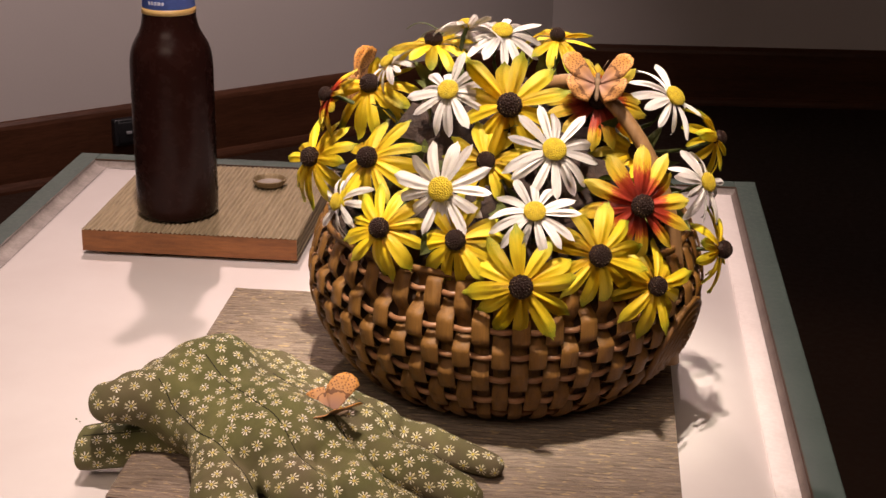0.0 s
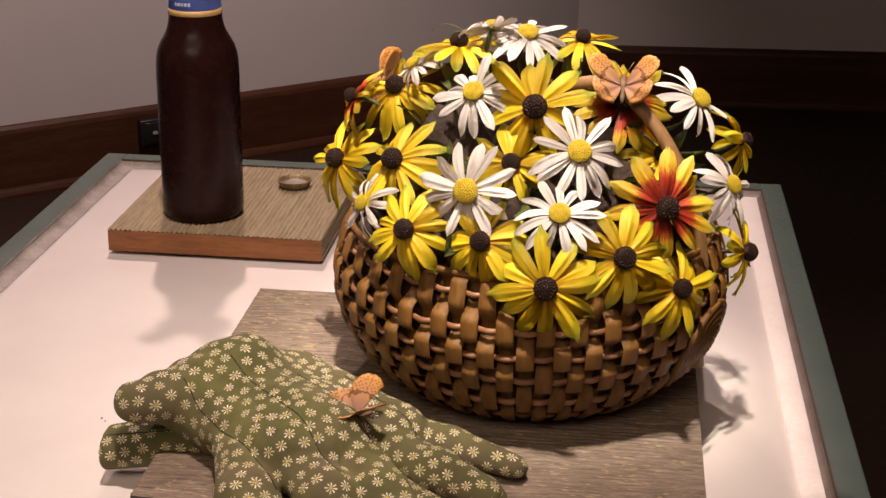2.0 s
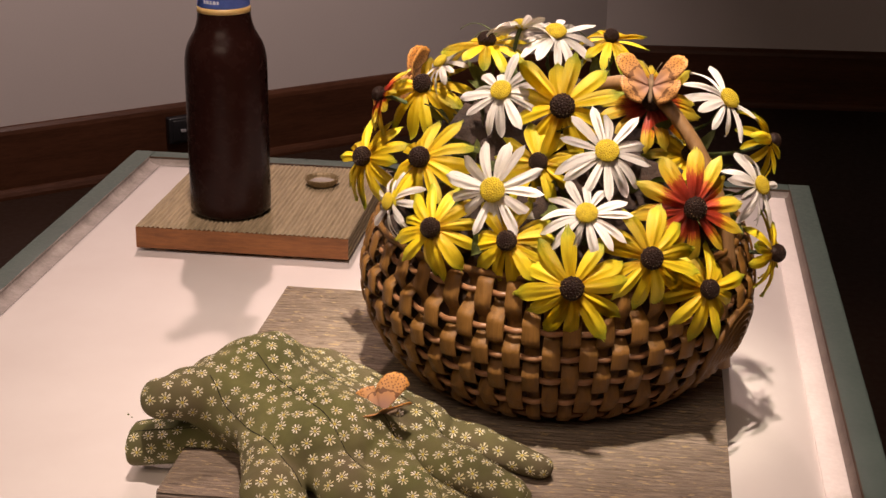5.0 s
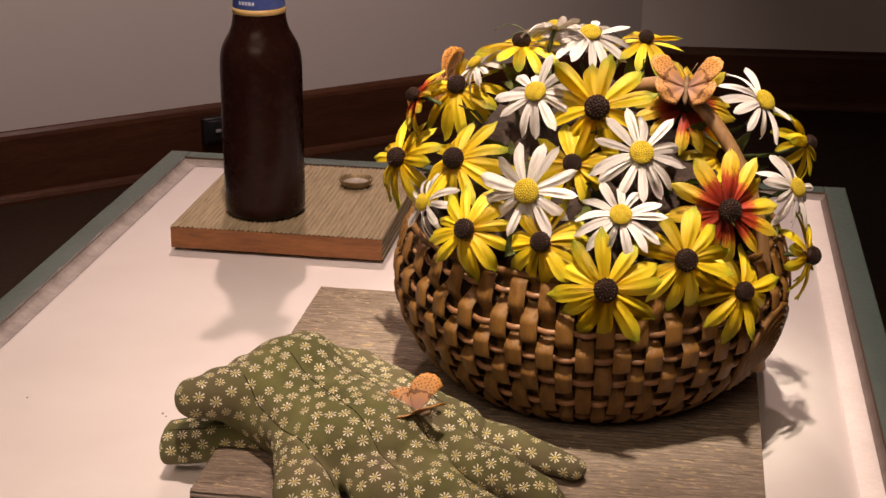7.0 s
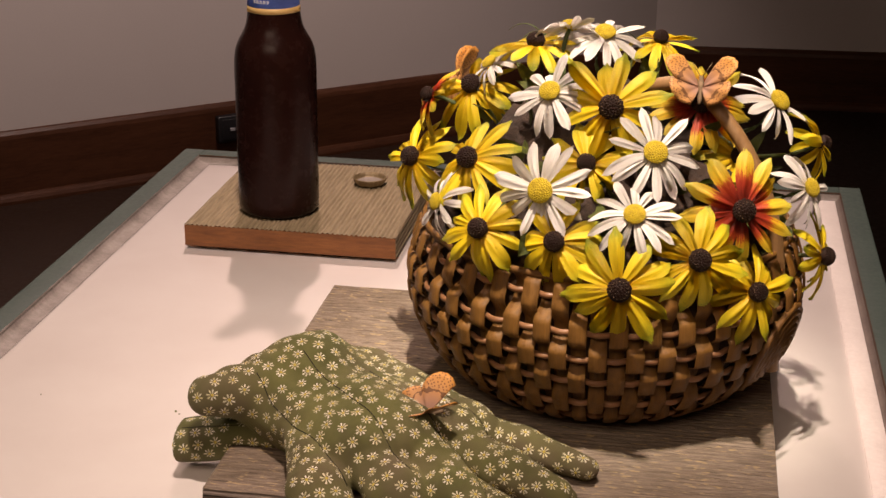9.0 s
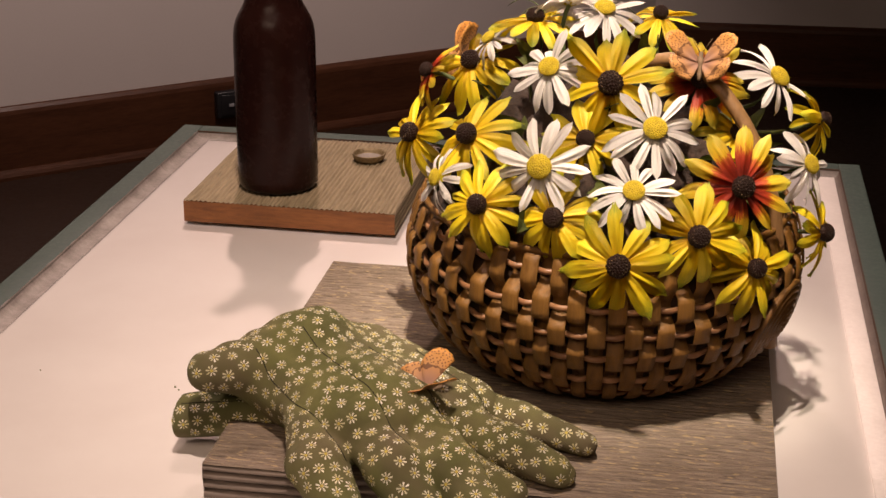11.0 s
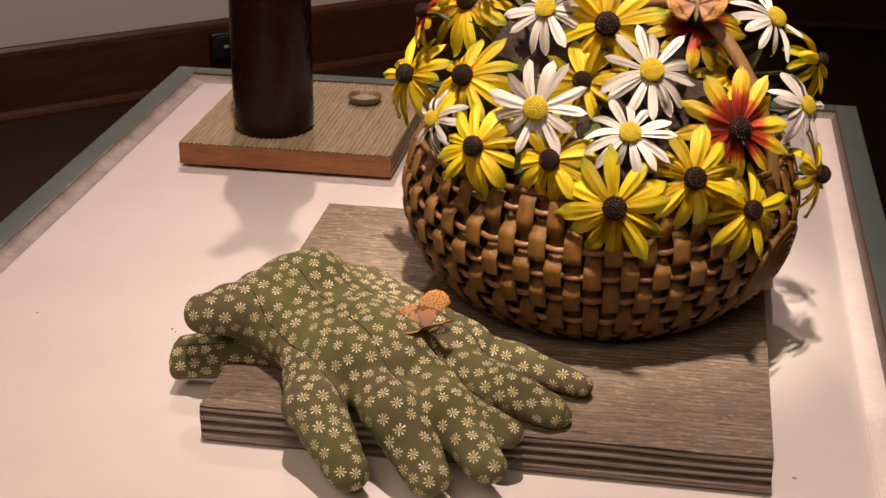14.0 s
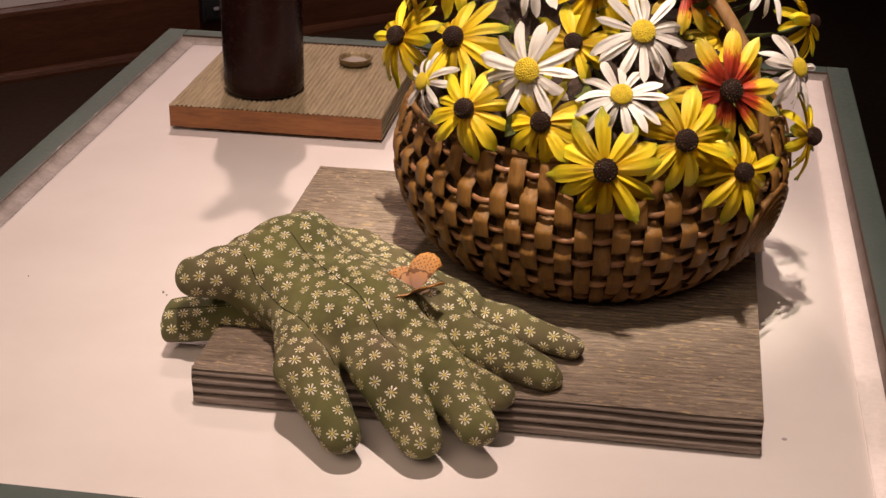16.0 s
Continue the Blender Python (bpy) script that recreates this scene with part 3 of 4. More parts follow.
def stamp_daisies(shell, tree, base):
    """Prints small daisies all over the cloth, each laid onto the surface where it lies."""
    rng = random.Random(17)
    verts = [v for v in shell.data.vertices if v.co.z > 0.006 and v.normal.z > -0.45]
    rng.shuffle(verts)
    cell, taken, flowers = 0.0071, collections.defaultdict(list), []
    for v in verts:
        key = tuple(int(c // cell) for c in v.co)
        near = (p for i in (-1, 0, 1) for j in (-1, 0, 1) for k in (-1, 0, 1) for p in taken[(key[0] + i, key[1] + j, key[2] + k)])
        if all((p - v.co).length > cell for p in near):
            taken[key].append(v.co.copy())
            flowers.append((v.co.copy(), v.normal.copy()))
    ink, hearts = bmesh.new(), bmesh.new()

    def lay(bm, at, normal, side, up, ring, lift):
        face = []
        for a, r in ring:
            p = at + (side * math.cos(a) + up * math.sin(a)) * r
            q, n, _, _ = tree.find_nearest(p)
            face.append(bm.verts.new(q + n * lift))
        f = bm.faces.new(face)
        f.normal_update()
        if f.normal.dot(normal) < 0:
            f.normal_flip()

    for at, normal in flowers:
        side = normal.orthogonal().normalized()
        up = normal.cross(side)
        turn, size = rng.uniform(0, 6.28), rng.uniform(0.96, 1.16)
        for k in range(8):
            a = turn + k * math.pi / 4 + rng.uniform(-0.08, 0.08)
            r = size * rng.uniform(0.0027, 0.0034)
            lay(ink, at, normal, side, up, ((a, 0.0005), (a - 0.19, r * 0.62), (a - 0.13, r * 0.93), (a + 0.13, r * 0.93), (a + 0.19, r * 0.62)), 0.00016)
        lay(hearts, at, normal, side, up, [(turn + k * math.pi / 3, 0.0008 * size) for k in range(6)], 0.00024)
    tagged(part("daisy_print", ink, PRINT, base, "small cream daisies printed on the cloth", False), kind="stuff")
    tagged(part("daisy_print_middle", hearts, PRINT_HEART, base, "yellow middles of the printed daisies", False), kind="stuff")


def glove(name, field, low, high, label, seams=()):
    base = thing(name, Matrix.Translation((0, 0, TOP)), label, "glove", "pair of garden gloves")
    shell = part("shell", solid(field, low, high, 0.0016), GLOVE, base)
    tree = BVHTree.FromPolygons([v.co for v in shell.data.vertices], [p.vertices for p in shell.data.polygons])
    stamp_daisies(shell, tree, base)
    for a, b in seams:
        line = []
        for k in range(25):
            p = Vector(a).lerp(Vector(b), k / 24)
            hit = tree.ray_cast(Vector((p.x, p.y, 0.2)), Vector((0, 0, -1)))[0]
            if hit:
                line.append(hit + Vector((0.0002 * math.sin(k * 0.9), 0, 0.0)))
        if len(line) > 3:
            part("seam", tube(line, 0.00032, 6), SEAM, base, "dark sewn seam")
    return base


glove("garden_glove", glove_field, (-0.285, 0.600, 0.0), (-0.020, 0.810, 0.082), "olive cotton garden glove printed with white daisies, fingers spread", SEAMS)
glove("garden_glove", glove_under_field, (-0.290, 0.640, 0.0), (-0.030, 0.780, 0.062), "olive daisy-print garden glove lying beneath its pair", (((-0.268, 0.733), (-0.222, 0.740)), ((-0.266, 0.722), (-0.225, 0.722))))


# ---- basket ----
BX, BY = -0.047, 0.852
BASE_Z = 0.0235


def bowl(t):
    """Radius and height of the basket's side; t runs from the foot (0) to the rim (1)."""
    pts = [(0.055, 0.003), (0.082, 0.009), (0.101, 0.024), (0.1125, 0.043), (0.1172, 0.060), (0.1166, 0.078), (0.1100, 0.098)]
    k = min(int(t * 6), 5)
    u = t * 6 - k
    p = [pts[max(min(k + i, 6), 0)] for i in (-1, 0, 1, 2)]
    cr = [0.5 * (2 * p[1][i] + (p[2][i] - p[0][i]) * u + (2 * p[0][i] - 5 * p[1][i] + 4 * p[2][i] - p[3][i]) * u * u + (3 * p[1][i] - p[0][i] - 3 * p[2][i] + p[3][i]) * u ** 3) for i in (0, 1)]
    return cr[0], cr[1]


STAKES, WEAVERS = 74, 7


def basket():
    base = thing("basket", Matrix.Translation((BX + 0.001, BY - 0.004, TOP + BASE_Z)) @ Matrix.Diagonal((0.96, 0.96, 1, 1)), "round woven brown splint basket with arched handle", "basket")
    # closed dark bowl added behind the splints; its colour darkens the gaps as shade
    part("liner", lathe([(0, 0.002), (0.050, 0.002)] + [(bowl(k / 20)[0] - 0.0072, bowl(k / 20)[1]) for k in range(21)], 64), SHADE_AND_JOINT, base, "dark bowl added behind the weave as shade")
    meshes = []
    for phase in (0, 1):
        n, pts = 64, []
        for i in range(n + 1):
            t = i / n
            r, z = bowl(t)
            r2, z2 = bowl(min(t + 0.02, 1))
            r1, z1 = bowl(max(t - 0.02, 0))
            nr, nz = Vector((z2 - z1, 0, -(r2 - r1))).normalized().x, Vector((z2 - z1, 0, -(r2 - r1))).normalized().z
            w = math.cos(math.pi * (t * WEAVERS - 0.5 + phase))
            w = max(-1.0, min(1.0, 1.6 * w + 0.25))
            out = 0.0040 * w - 0.0012
            half = 0.0047 * (r / 0.118) * (1.0 + 0.08 * w)
            for y, o in ((-half, -0.0006), (-half * 0.93, 0.0004), (0, 0.0008), (half * 0.93, 0.0004), (half, -0.0006)):
                pts.append((r + nr * (out + o), y, z + nz * (out + o)))
        bm = grid_mesh(pts, n + 1, 5)
        bmesh.ops.recalc_face_normals(bm, faces=bm.faces)
        if sum(f.normal.x for f in bm.faces) < 0:
            bmesh.ops.reverse_faces(bm, faces=bm.faces)
        meshes.append(finish("splint", bm, BASKET))
    for s in range(STAKES):
        ob = new("splint", meshes[s % 2])
        ob.parent = base
        ob.rotation_euler = (0, 0, 2 * math.pi * s / STAKES + 0.012 * math.sin(s * 7.3))
    for j in range(WEAVERS):
        t = (j + 0.5) / WEAVERS
        r, z = bowl(t)
        n, pts = STAKES * 6, []
        for i in range(n):
            a = 2 * math.pi * i / n
            w = -math.cos(STAKES / 2 * a) * math.copysign(1, math.cos(math.pi * j))
            for q in range(6):
                b = 2 * math.pi * q / 6
                rr = r - 0.0005 + 0.0015 * w + 0.0016 * math.cos(b)
                pts.append((rr * math.cos(a), rr * math.sin(a), z + 0.0017 * math.sin(b) + 0.0010 * noise.noise(Vector((a * 3, j, 0)))))
        bm = grid_mesh(pts, n, 6, wrap_cols=True, wrap_rows=True)
        bmesh.ops.recalc_face_normals(bm, faces=bm.faces)
        part("weaver", bm, WEAVER, base)
    part("foot", lathe([(0, 0), (0.056, 0), (0.064, 0.002), (0.068, 0.005), (0.06, 0.007)], 64), BASKET, base)
    r, z = bowl(1)
    ring = [Vector((r * math.cos(a), r * math.sin(a), z + 0.002)) for a in np.linspace(0, 2 * math.pi, 97)]
    part("rim", tube(ring, 0.0018, 8, 1.2), BASKET, base, "bound wooden rim")
    # arched handle from one side of the rim to the other
    lean = Vector((math.cos(radians(-24)), math.sin(radians(-24)), 0))
    arch = [lean * 0.113 + Vector((0, 0, 0.030)), lean * 0.111 + Vector((0, 0, 0.050))]
    arch += [lean * 0.112 * math.cos(math.pi * k / 40) + Vector((0, 0, 0.0760 + (0.123 if k < 14 else 0.123 - 0.0048 * (k - 14)) * math.sin(math.pi * k / 40))) for k in range(41)]
    arch += [lean * -0.111 + Vector((0, 0, 0.050)), lean * -0.113 + Vector((0, 0, 0.030))]
    part("handle", tube(arch, 0.0050, 10, 0.8), HANDLE, base, "smooth arched wooden handle")
    # wrapped ear where the handle meets the side
    for centre in (-22, 158):
        for k in range(7):
            rad, loop = 0.005 + 0.0040 * k, []
            for a in np.linspace(0, 2 * math.pi, 41):
                z = min(max(0.041 + rad * 0.9 * math.sin(a), 0.010), 0.082)
                near = min((abs(bowl(q / 60)[1] - z), q) for q in range(61))[1] / 60
                out = bowl(near)[0] + 0.0046 - 0.0003 * k
                az = radians(centre) + rad * math.cos(a) / 0.115
                loop.append(Vector((out * math.cos(az), out * math.sin(az), z)))
            part("wrapping", tube(loop, 0.0022, 6), BASKET, base)


basket()


# ---- moss that fills the basket ----
def moss():
    bm = bmesh.new()
    bmesh.ops.create_icosphere(bm, subdivisions=6, radius=1.0)
    for v in list(bm.verts):
        c = v.co
        h = 1 + 0.10 * noise.noise(c * 5) + 0.07 * noise.noise(c * 14) + 0.05 * noise.noise(c * 36)
        v.co = Vector((c.x * 0.100 * h, c.y * 0.100 * h, max(c.z, -0.15) * 0.106 * h))
    ob = new("moss", finish("moss", bm, SOIL))
    ob.location = (BX, BY, TOP + BASE_Z + 0.066)
    return tagged(ob, "mound of dark brown moss filling the basket", "moss", kind="stuff")


moss()


# ---- flowers ----
def petal_mesh(name, material, width, droop, notch, twist, seed):
    """One petal of unit length along x, cupped and grooved, curving down to its tip."""
    rng = random.Random(seed)
    n, m, pts = 16, 9, []
    cut = [rng.uniform(-0.5, 1.0) for _ in range(m)]
    for i in range(n + 1):
        t = i / n
        half = width * (0.34 + 0.66 * math.sin(math.pi / 2 * min(t / 0.66, 1)) ** 1.15)
        half *= max(1 - max(0, (t - 0.70) / 0.30) ** 2.2, 0.02) ** 0.50
        half = max(half, width * (0.30 if notch else 0.08))
        for j in range(m):
            s = j / (m - 1) * 2 - 1
            x = t + notch * (cut[j] + (0.7 if j in (2, 4, 6) else -0.5)) * 0.045 * max(0, t - 0.86) / 0.14 - 0.09 * s * s * max(0, t - 0.6)
            y = half * s + twist * t * t * 0.08
            groove = 0.020 * math.cos(s * math.pi * 2) * math.sin(math.pi * min(t * 1.1, 1))
            z = 0.15 * math.sin(math.pi * t * 0.6) - droop * t ** 2.0 - 0.07 * s * s * width / 0.16 * math.sin(math.pi * min(t, 0.9)) + groove + twist * 0.07 * s * t
            pts.append((x, y, z))
    bm = grid_mesh(pts, n + 1, m)
    bmesh.ops.solidify(bm, geom=bm.faces[:], thickness=0.016)
    bmesh.ops.recalc_face_normals(bm, faces=bm.faces)
    return finish(name, bm, material)


def petal_set(material, width, droop, notch, seed):
    return [petal_mesh("petal", material, width * k, droop * d, notch, tw, seed + q) for q, (k, d, tw) in enumerate(((1, 1, 0), (0.92, 1.35, 0.6), (1.08, 0.6, -0.7), (1.0, 1.8, 0.3), (0.9, 0.2, -0.3)))]


def cone_mesh(material, rad, high, rows, size):
    """A flower's middle: a dome set with small beads in spirals."""
    bm = bmesh.new()
    bmesh.ops.create_uvsphere(bm, u_segments=20, v_segments=10, radius=1.0)
    for v in bm.verts:
        v.co = Vector((v.co.x * rad, v.co.y * rad, v.co.z * high))
    count = rows
    for k in range(count):
        u = (k + 0.5) / count
        th = math.acos(1 - u * 0.95)
        a = k * 2.39996
        p = Vector((rad * math.sin(th) * math.cos(a), rad * math.sin(th) * math.sin(a), high * math.cos(th)))
        bmesh.ops.create_icosphere(bm, subdivisions=1, radius=size, matrix=Matrix.Translation(p))
    return finish("cone", bm, material)


YELLOW_SET = petal_set(YELLOW, 0.150, 0.40, 1.0, 10)
RED_SET = petal_set(REDDISH, 0.150, 0.30, 1.0, 20)
WHITE_SET = petal_set(WHITE, 0.116, 0.34, 0.0, 30)
DARK_CONE = cone_mesh(DARK_DISC, 0.0056, 0.0054, 90, 0.00075)
YELLOW_CONE = cone_mesh(YELLOW_DISC, 0.0066, 0.0036, 120, 0.00070)
FLOWER_RNG = random.Random(5)


def pollen_mesh():
    """A ring of tiny pale dots on the shoulder of a dark middle."""
    bm = bmesh.new()
    for k in range(15):
        a = 2 * math.pi * k / 15
        bmesh.ops.create_icosphere(bm, subdivisions=1, radius=0.00034, matrix=Matrix.Translation((0.0043 * math.cos(a), 0.0043 * math.sin(a), 0.0042 + 0.0002 * math.sin(k * 2.1))))
    return finish("pollen_ring", bm, BODY)


POLLEN = pollen_mesh()


def stem_bmesh(length):
    return tube([Vector((0.004 * math.sin(k * 0.7), 0, -length * k / 8)) for k in range(9)], 0.0013, 6)


STEM_MESH = finish("stem", stem_bmesh(0.060), STEM)


def flower(name, label, x, y, z, tilt, azimuth, across, petals, count, cone, spread):
    """A flower head at a place, its face leaning from upright by tilt towards azimuth."""
    at = Matrix.Translation((x, y, z + TOP)) @ Matrix.Rotation(radians(azimuth), 4, "Z") @ Matrix.Rotation(radians(tilt), 4, "Y") @ Matrix.Rotation(FLOWER_RNG.uniform(0, 6.28), 4, "Z")
    base = thing(name, at, label, "flower", "flowers in the basket")
    length = across / 2 * 1.04
    for k in range(count):
        lower = k % 2 == 1
        ob = new("petal", petals[FLOWER_RNG.randrange(len(petals))])
        ob.parent = base
        a = 2 * math.pi * (k + FLOWER_RNG.uniform(-0.16, 0.16)) / count
        s = length * FLOWER_RNG.uniform(0.90, 1.05)
        lift = FLOWER_RNG.uniform(-10, 5) + spread
        ob.matrix_basis = Matrix.Rotation(a, 4, "Z") @ Matrix.Translation((0.0022, 0, -0.0008 - 0.0008 * lower)) @ Matrix.Rotation(radians(-lift), 4, "Y") @ Matrix.Rotation(radians(FLOWER_RNG.uniform(-14, 14)), 4, "X") @ Matrix.Diagonal((s, s * FLOWER_RNG.uniform(0.92, 1.12), s, 1))
    middle = new("cone", cone)
    middle.parent = base
    k = across / 0.052
    middle.matrix_basis = Matrix.Translation((0, 0, 0.0012)) @ Matrix.Diagonal((k, k, k, 1))
    if cone is DARK_CONE and tilt >= 60:
        ring = new("pollen_ring", POLLEN)
        ring.parent = base
        ring.matrix_basis = middle.matrix_basis
    stalk = new("stem", STEM_MESH)
    stalk.parent = base
    return base


def susan(x, y, z, tilt, azimuth, across):
    return flower("black_eyed_susan", "yellow black-eyed susan with a dark domed centre", x, y, z, tilt, azimuth, across, YELLOW_SET, 12, DARK_CONE, -6)


def red_susan(x, y, z, tilt, azimuth, across):
    return flower("red_black_eyed_susan", "red black-eyed susan with yellow petal tips", x, y, z, tilt, azimuth, across, RED_SET, 12, DARK_CONE, -4)


def daisy(x, y, z, tilt, azimuth, across):
    return flower("daisy", "white daisy with a yellow beaded centre", x, y, z, tilt, azimuth, across, WHITE_SET, 13, YELLOW_CONE, -4)


susan(-0.043, 0.790, 0.204, 72, -88, 0.059)
susan(-0.118, 0.784, 0.173, 54, -120, 0.053)
susan(-0.162, 0.852, 0.151, 60, -136, 0.053)
susan(-0.130, 0.872, 0.191, 34, -115, 0.053)
susan(-0.094, 0.883, 0.216, 4, -100, 0.049)
susan(-0.107, 0.751, 0.145, 62, -108, 0.049)
susan(-0.066, 0.741, 0.144, 65, -96, 0.048)
susan(-0.031, 0.726, 0.126, 74, -86, 0.055)
susan(0.008, 0.744, 0.138, 66, -72, 0.053)
susan(0.039, 0.759, 0.117, 66, -62, 0.047)
susan(-0.054, 0.781, 0.175, 62, -95, 0.045)
susan(0.026, 0.823, 0.171, 49, -45, 0.047)
susan(-0.022, 0.900, 0.218, 20, -60, 0.041)
susan(0.074, 0.870, 0.168, 78, 15, 0.040)
susan(0.077, 0.821, 0.117, 80, -12, 0.046)
red_susan(0.029, 0.772, 0.157, 74, -68, 0.055)
red_susan(0.004, 0.827, 0.199, 52, -80, 0.053)
red_susan(-0.154, 0.864, 0.186, 58, -165, 0.040)
daisy(-0.077, 0.804, 0.207, 46, -105, 0.044)
daisy(-0.054, 0.889, 0.222, 24, -80, 0.047)
daisy(-0.075, 0.751, 0.168, 70, -100, 0.050)
daisy(-0.018, 0.770, 0.186, 50, -76, 0.048)
daisy(-0.026, 0.744, 0.160, 42, -84, 0.043)
daisy(-0.134, 0.779, 0.149, 72, -150, 0.037)
daisy(0.047, 0.860, 0.194, 46, -30, 0.048)
daisy(0.066, 0.821, 0.156, 62, -28, 0.042)
daisy(-0.075, 0.892, 0.224, 36, 90, 0.042)
daisy(-0.120, 0.877, 0.204, 40, -160, 0.035)


# ---- leaves among the flowers ----
def leaf_mesh(seed):
    n, m, pts = 10, 5, []
    for i in range(n + 1):
        t = i / n
        half = 0.20 * math.sin(math.pi * min(t * 0.97 + 0.03, 1)) ** 0.8
        for j in range(m):
            s = j / (m - 1) * 2 - 1
            pts.append((t, half * s, 0.08 * abs(s) * half * 4 - 0.25 * t * t + 0.02 * math.sin(seed + 9 * t + 3 * s)))
    bm = grid_mesh(pts, n + 1, m)
    bmesh.ops.solidify(bm, geom=bm.faces[:], thickness=0.02)
    return finish("leaf", bm, LEAF)


LEAVES = [leaf_mesh(k) for k in range(3)]
LEAF_RNG = random.Random(11)
foliage = thing("foliage", Matrix.Translation((BX, BY, TOP + BASE_Z + 0.072)), "dark olive leaves among the flower stems", "leaves")
for k in range(126):
    az, el = LEAF_RNG.uniform(0, 2 * math.pi), math.asin(LEAF_RNG.uniform(0.42, 1.0))
    if k >= 96:   # a thicker tuft low on the side beside the handle
        az, el = LEAF_RNG.uniform(-0.75, 0.75), math.asin(LEAF_RNG.uniform(0.18, 0.6))
    d = Vector((math.cos(az) * math.cos(el), math.sin(az) * math.cos(el), math.sin(el)))
    s = LEAF_RNG.uniform(0.018, 0.027)
    ob = new("leaf", LEAVES[k % 3])
    ob.parent = foliage
    ob.matrix_basis = Matrix.Translation(d * LEAF_RNG.uniform(0.086, 0.102)) @ Matrix.Rotation(az, 4, "Z") @ Matrix.Rotation(-el + radians(LEAF_RNG.uniform(-50, 70)), 4, "Y") @ Matrix.Rotation(LEAF_RNG.uniform(-1.2, 1.2), 4, "Z") @ Matrix.Rotation(LEAF_RNG.uniform(-1, 1), 4, "X") @ Matrix.Diagonal((s, s, s, 1))


# x, y, z of the root, way round, reach, droop
for x, y, z, az, reach, droop in ((-0.080, 0.900, 0.205, 168, 0.034, 0.006), (-0.078, 0.905, 0.203, 184, 0.030, 0.014), (-0.066, 0.900, 0.205, 10, 0.032, 0.010)):
    way = Vector((math.cos(radians(az)), math.sin(radians(az)), 0))
    root = Vector((x - BX, y - BY, z - BASE_Z - 0.072))
    line = [root + way * reach * t + Vector((0, 0, 0.020 * math.sin(math.pi * t * 0.62) - droop * t ** 3)) for t in np.linspace(0, 1, 15)]
    part("tendril", tube(line, lambda t: 0.0006 * (1 - 0.7 * t), 5), STEM, foliage, "thin wiry green tendril")


# ---- butterflies ----
def wing_bmesh(fore):
    """Half a butterfly: a fore wing or hind wing spreading along +x from the body, flat in xy."""
    n, m, pts = 20, 10, []
    for i in range(n + 1):
        a = i / n
        ang = radians(60 - 64 * a) if fore else radians(-2 - 72 * a)
        reach = (0.0275 * (0.62 + 0.38 * math.cos((a - 0.30) * 2.6)) if fore else 0.0215 * (0.86 + 0.14 * math.sin(math.pi * a))) * (1 + 0.012 * math.cos(a * 44))
        for j in range(m):
            r = j / (m - 1)
            pts.append((reach * r * math.cos(ang), reach * r * math.sin(ang), 0.0012 * math.sin(math.pi * r) + 0.0005 * math.sin(ang * 9) * r))
    bm = grid_mesh(pts, n + 1, m)
    bmesh.ops.remove_doubles(bm, verts=bm.verts, dist=1e-6)
    bmesh.ops.recalc_face_normals(bm, faces=bm.faces)
    bmesh.ops.solidify(bm, geom=bm.faces[:], thickness=0.0006)
    return bm


FORE, HIND = finish("fore_wing", wing_bmesh(True), WING), finish("hind_wing", wing_bmesh(False), WING)


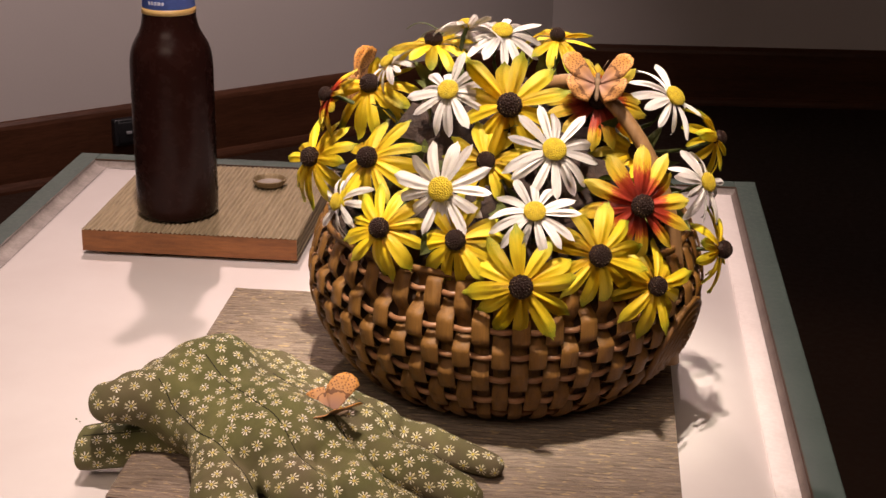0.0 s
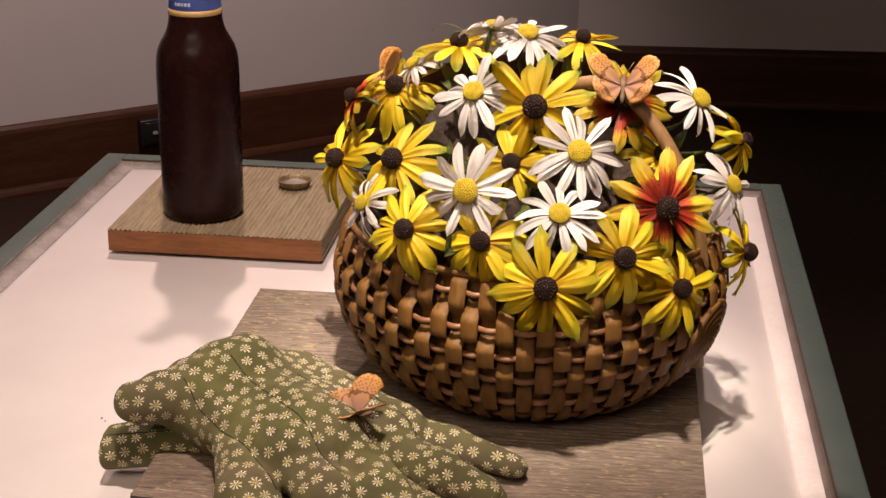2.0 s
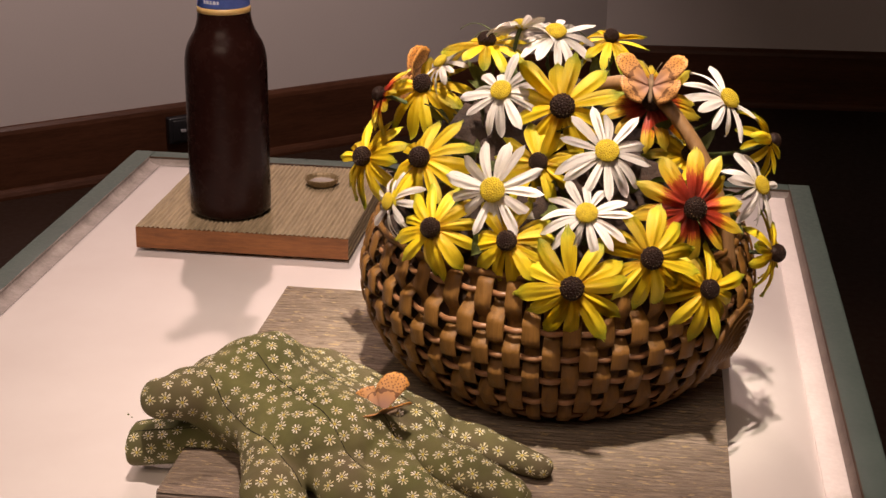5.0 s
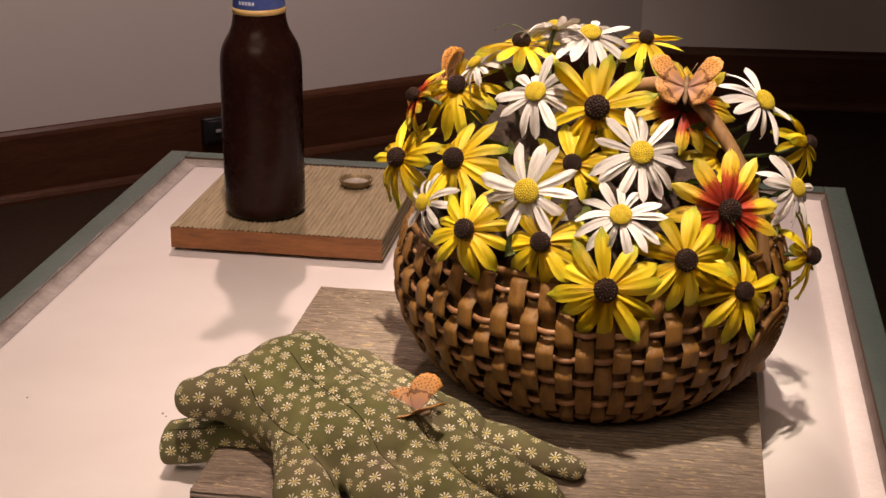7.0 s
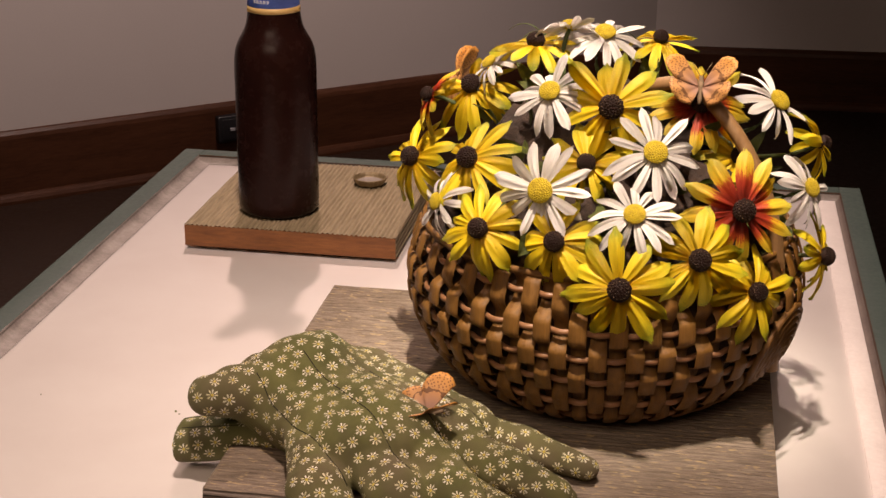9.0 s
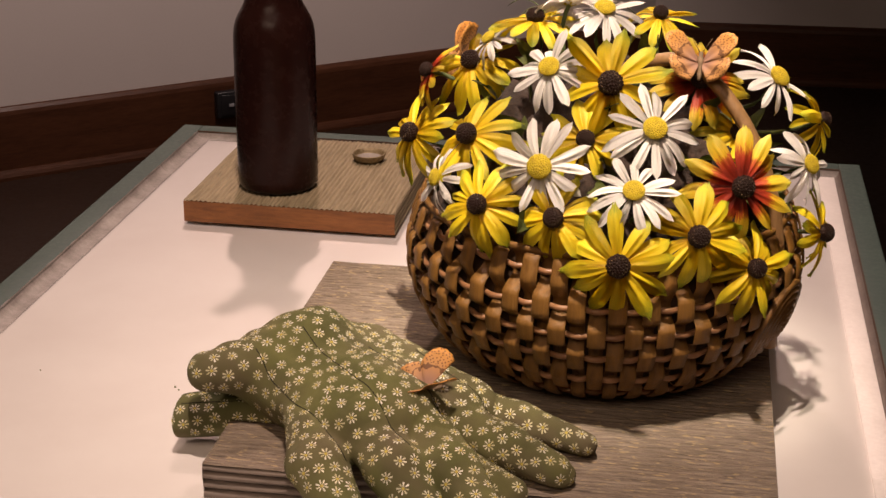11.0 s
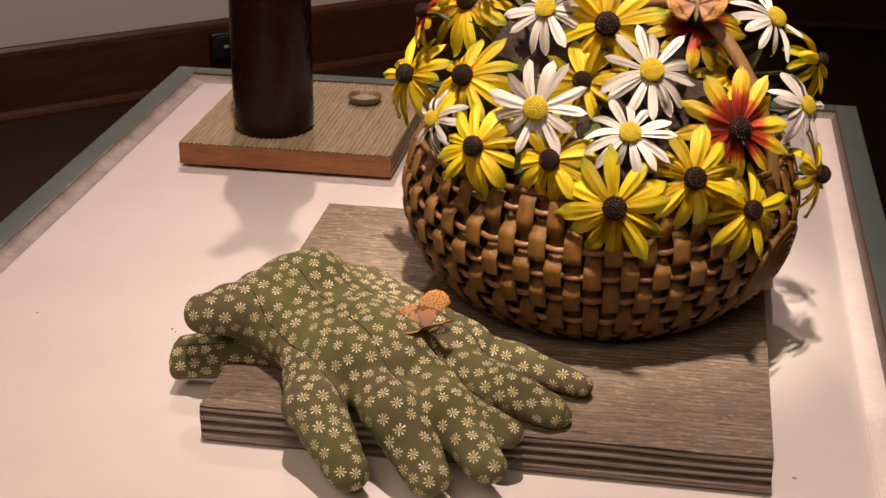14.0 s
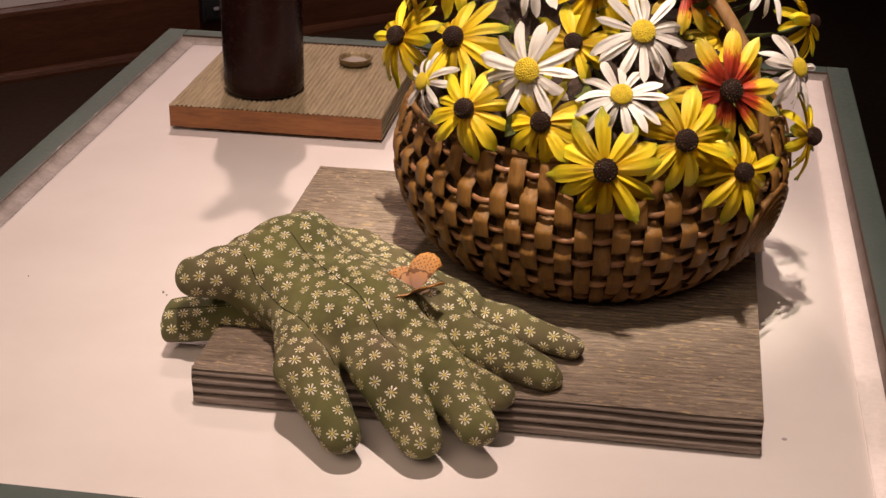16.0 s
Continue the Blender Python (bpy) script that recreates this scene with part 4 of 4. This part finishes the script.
def butterfly(at, fold_a, fold_b, label, size=1.0, long=1.0):
    base = thing("butterfly", at @ Matrix.Diagonal((size, size * long, size, 1)), label, "butterfly", "carved butterflies")
    prof = [(0.0, -0.013), (0.0008, -0.0125), (0.0013, -0.008), (0.0011, -0.002), (0.0018, 0.002), (0.0019, 0.006), (0.0011, 0.0085), (0.0014, 0.010), (0.0009, 0.0118), (0.0, 0.0122)]
    bm = lathe(prof, 12)
    bmesh.ops.transform(bm, matrix=Matrix.Rotation(radians(-90), 4, "X"), verts=bm.verts)
    part("body", bm, BODY, base)
    for side, fold in ((1, fold_a), (-1, fold_b)):
        for name, me in (("fore_wing", FORE), ("hind_wing", HIND)):
            ob = new(name, me)
            ob.parent = base
            ob.matrix_basis = Matrix.Diagonal((side, 1, 1, 1)) @ Matrix.Translation((0.0008, 0.002, 0.0008 if name == "fore_wing" else 0.0002)) @ Matrix.Rotation(radians(-fold), 4, "Y")
        feeler = tube([Vector((side * 0.0006, 0.011, 0.0006)), Vector((side * 0.003, 0.016, 0.003)), Vector((side * 0.005, 0.021, 0.004))], 0.0002, 5)
        part("antenna", feeler, BODY, base)
    return base


butterfly(Matrix.Translation((0.003, 0.822, TOP + 0.2080)) @ Matrix.Rotation(radians(-2), 4, "Z") @ Matrix.Rotation(radians(56), 4, "X"), 42, 42, "orange spotted butterfly with open wings on a red flower", 1.04, 0.64)
butterfly(Matrix.Translation((-0.127, 0.708, TOP + 0.0548)) @ Matrix.Rotation(radians(-80), 4, "Z") @ Matrix.Rotation(radians(18), 4, "X"), 33, 62, "orange spotted butterfly with raised wings on the glove", 0.84)
butterfly(Matrix.Translation((-0.139, 0.925, TOP + 0.1735)) @ Matrix.Rotation(radians(-32), 4, "Z") @ Matrix.Rotation(radians(48), 4, "X"), 86, 86, "orange-brown butterfly on the far side of the bouquet", 1.0)


butterfly(Matrix.Translation((-0.3195, 1.116, TOP + 0.2605)) @ Matrix.Rotation(radians(180), 4, "Z"), 12, 12, "orange spotted butterfly with spread wings on the bottle mouth", 1.15)


# ---- crumbs on the panel ----
def crumb(x, y, size):
    bm = bmesh.new()
    bmesh.ops.create_icosphere(bm, subdivisions=2, radius=size)
    for v in bm.verts:
        v.co = v.co * (1 + 0.5 * noise.noise(v.co * 900)) 
        v.co.z = max(v.co.z, -size * 0.4)
    ob = new("crumb", finish("crumb", bm, LEAF))
    ob.location = (x, y, TOP + size * 0.4)
    return tagged(ob, "tiny dry olive crumb on the white panel", "crumb", "crumbs on the panel")


crumb(-0.2957, 0.7936, 0.0007)
crumb(-0.2925, 0.7905, 0.0005)
crumb(-0.3848, 0.8004, 0.0005)
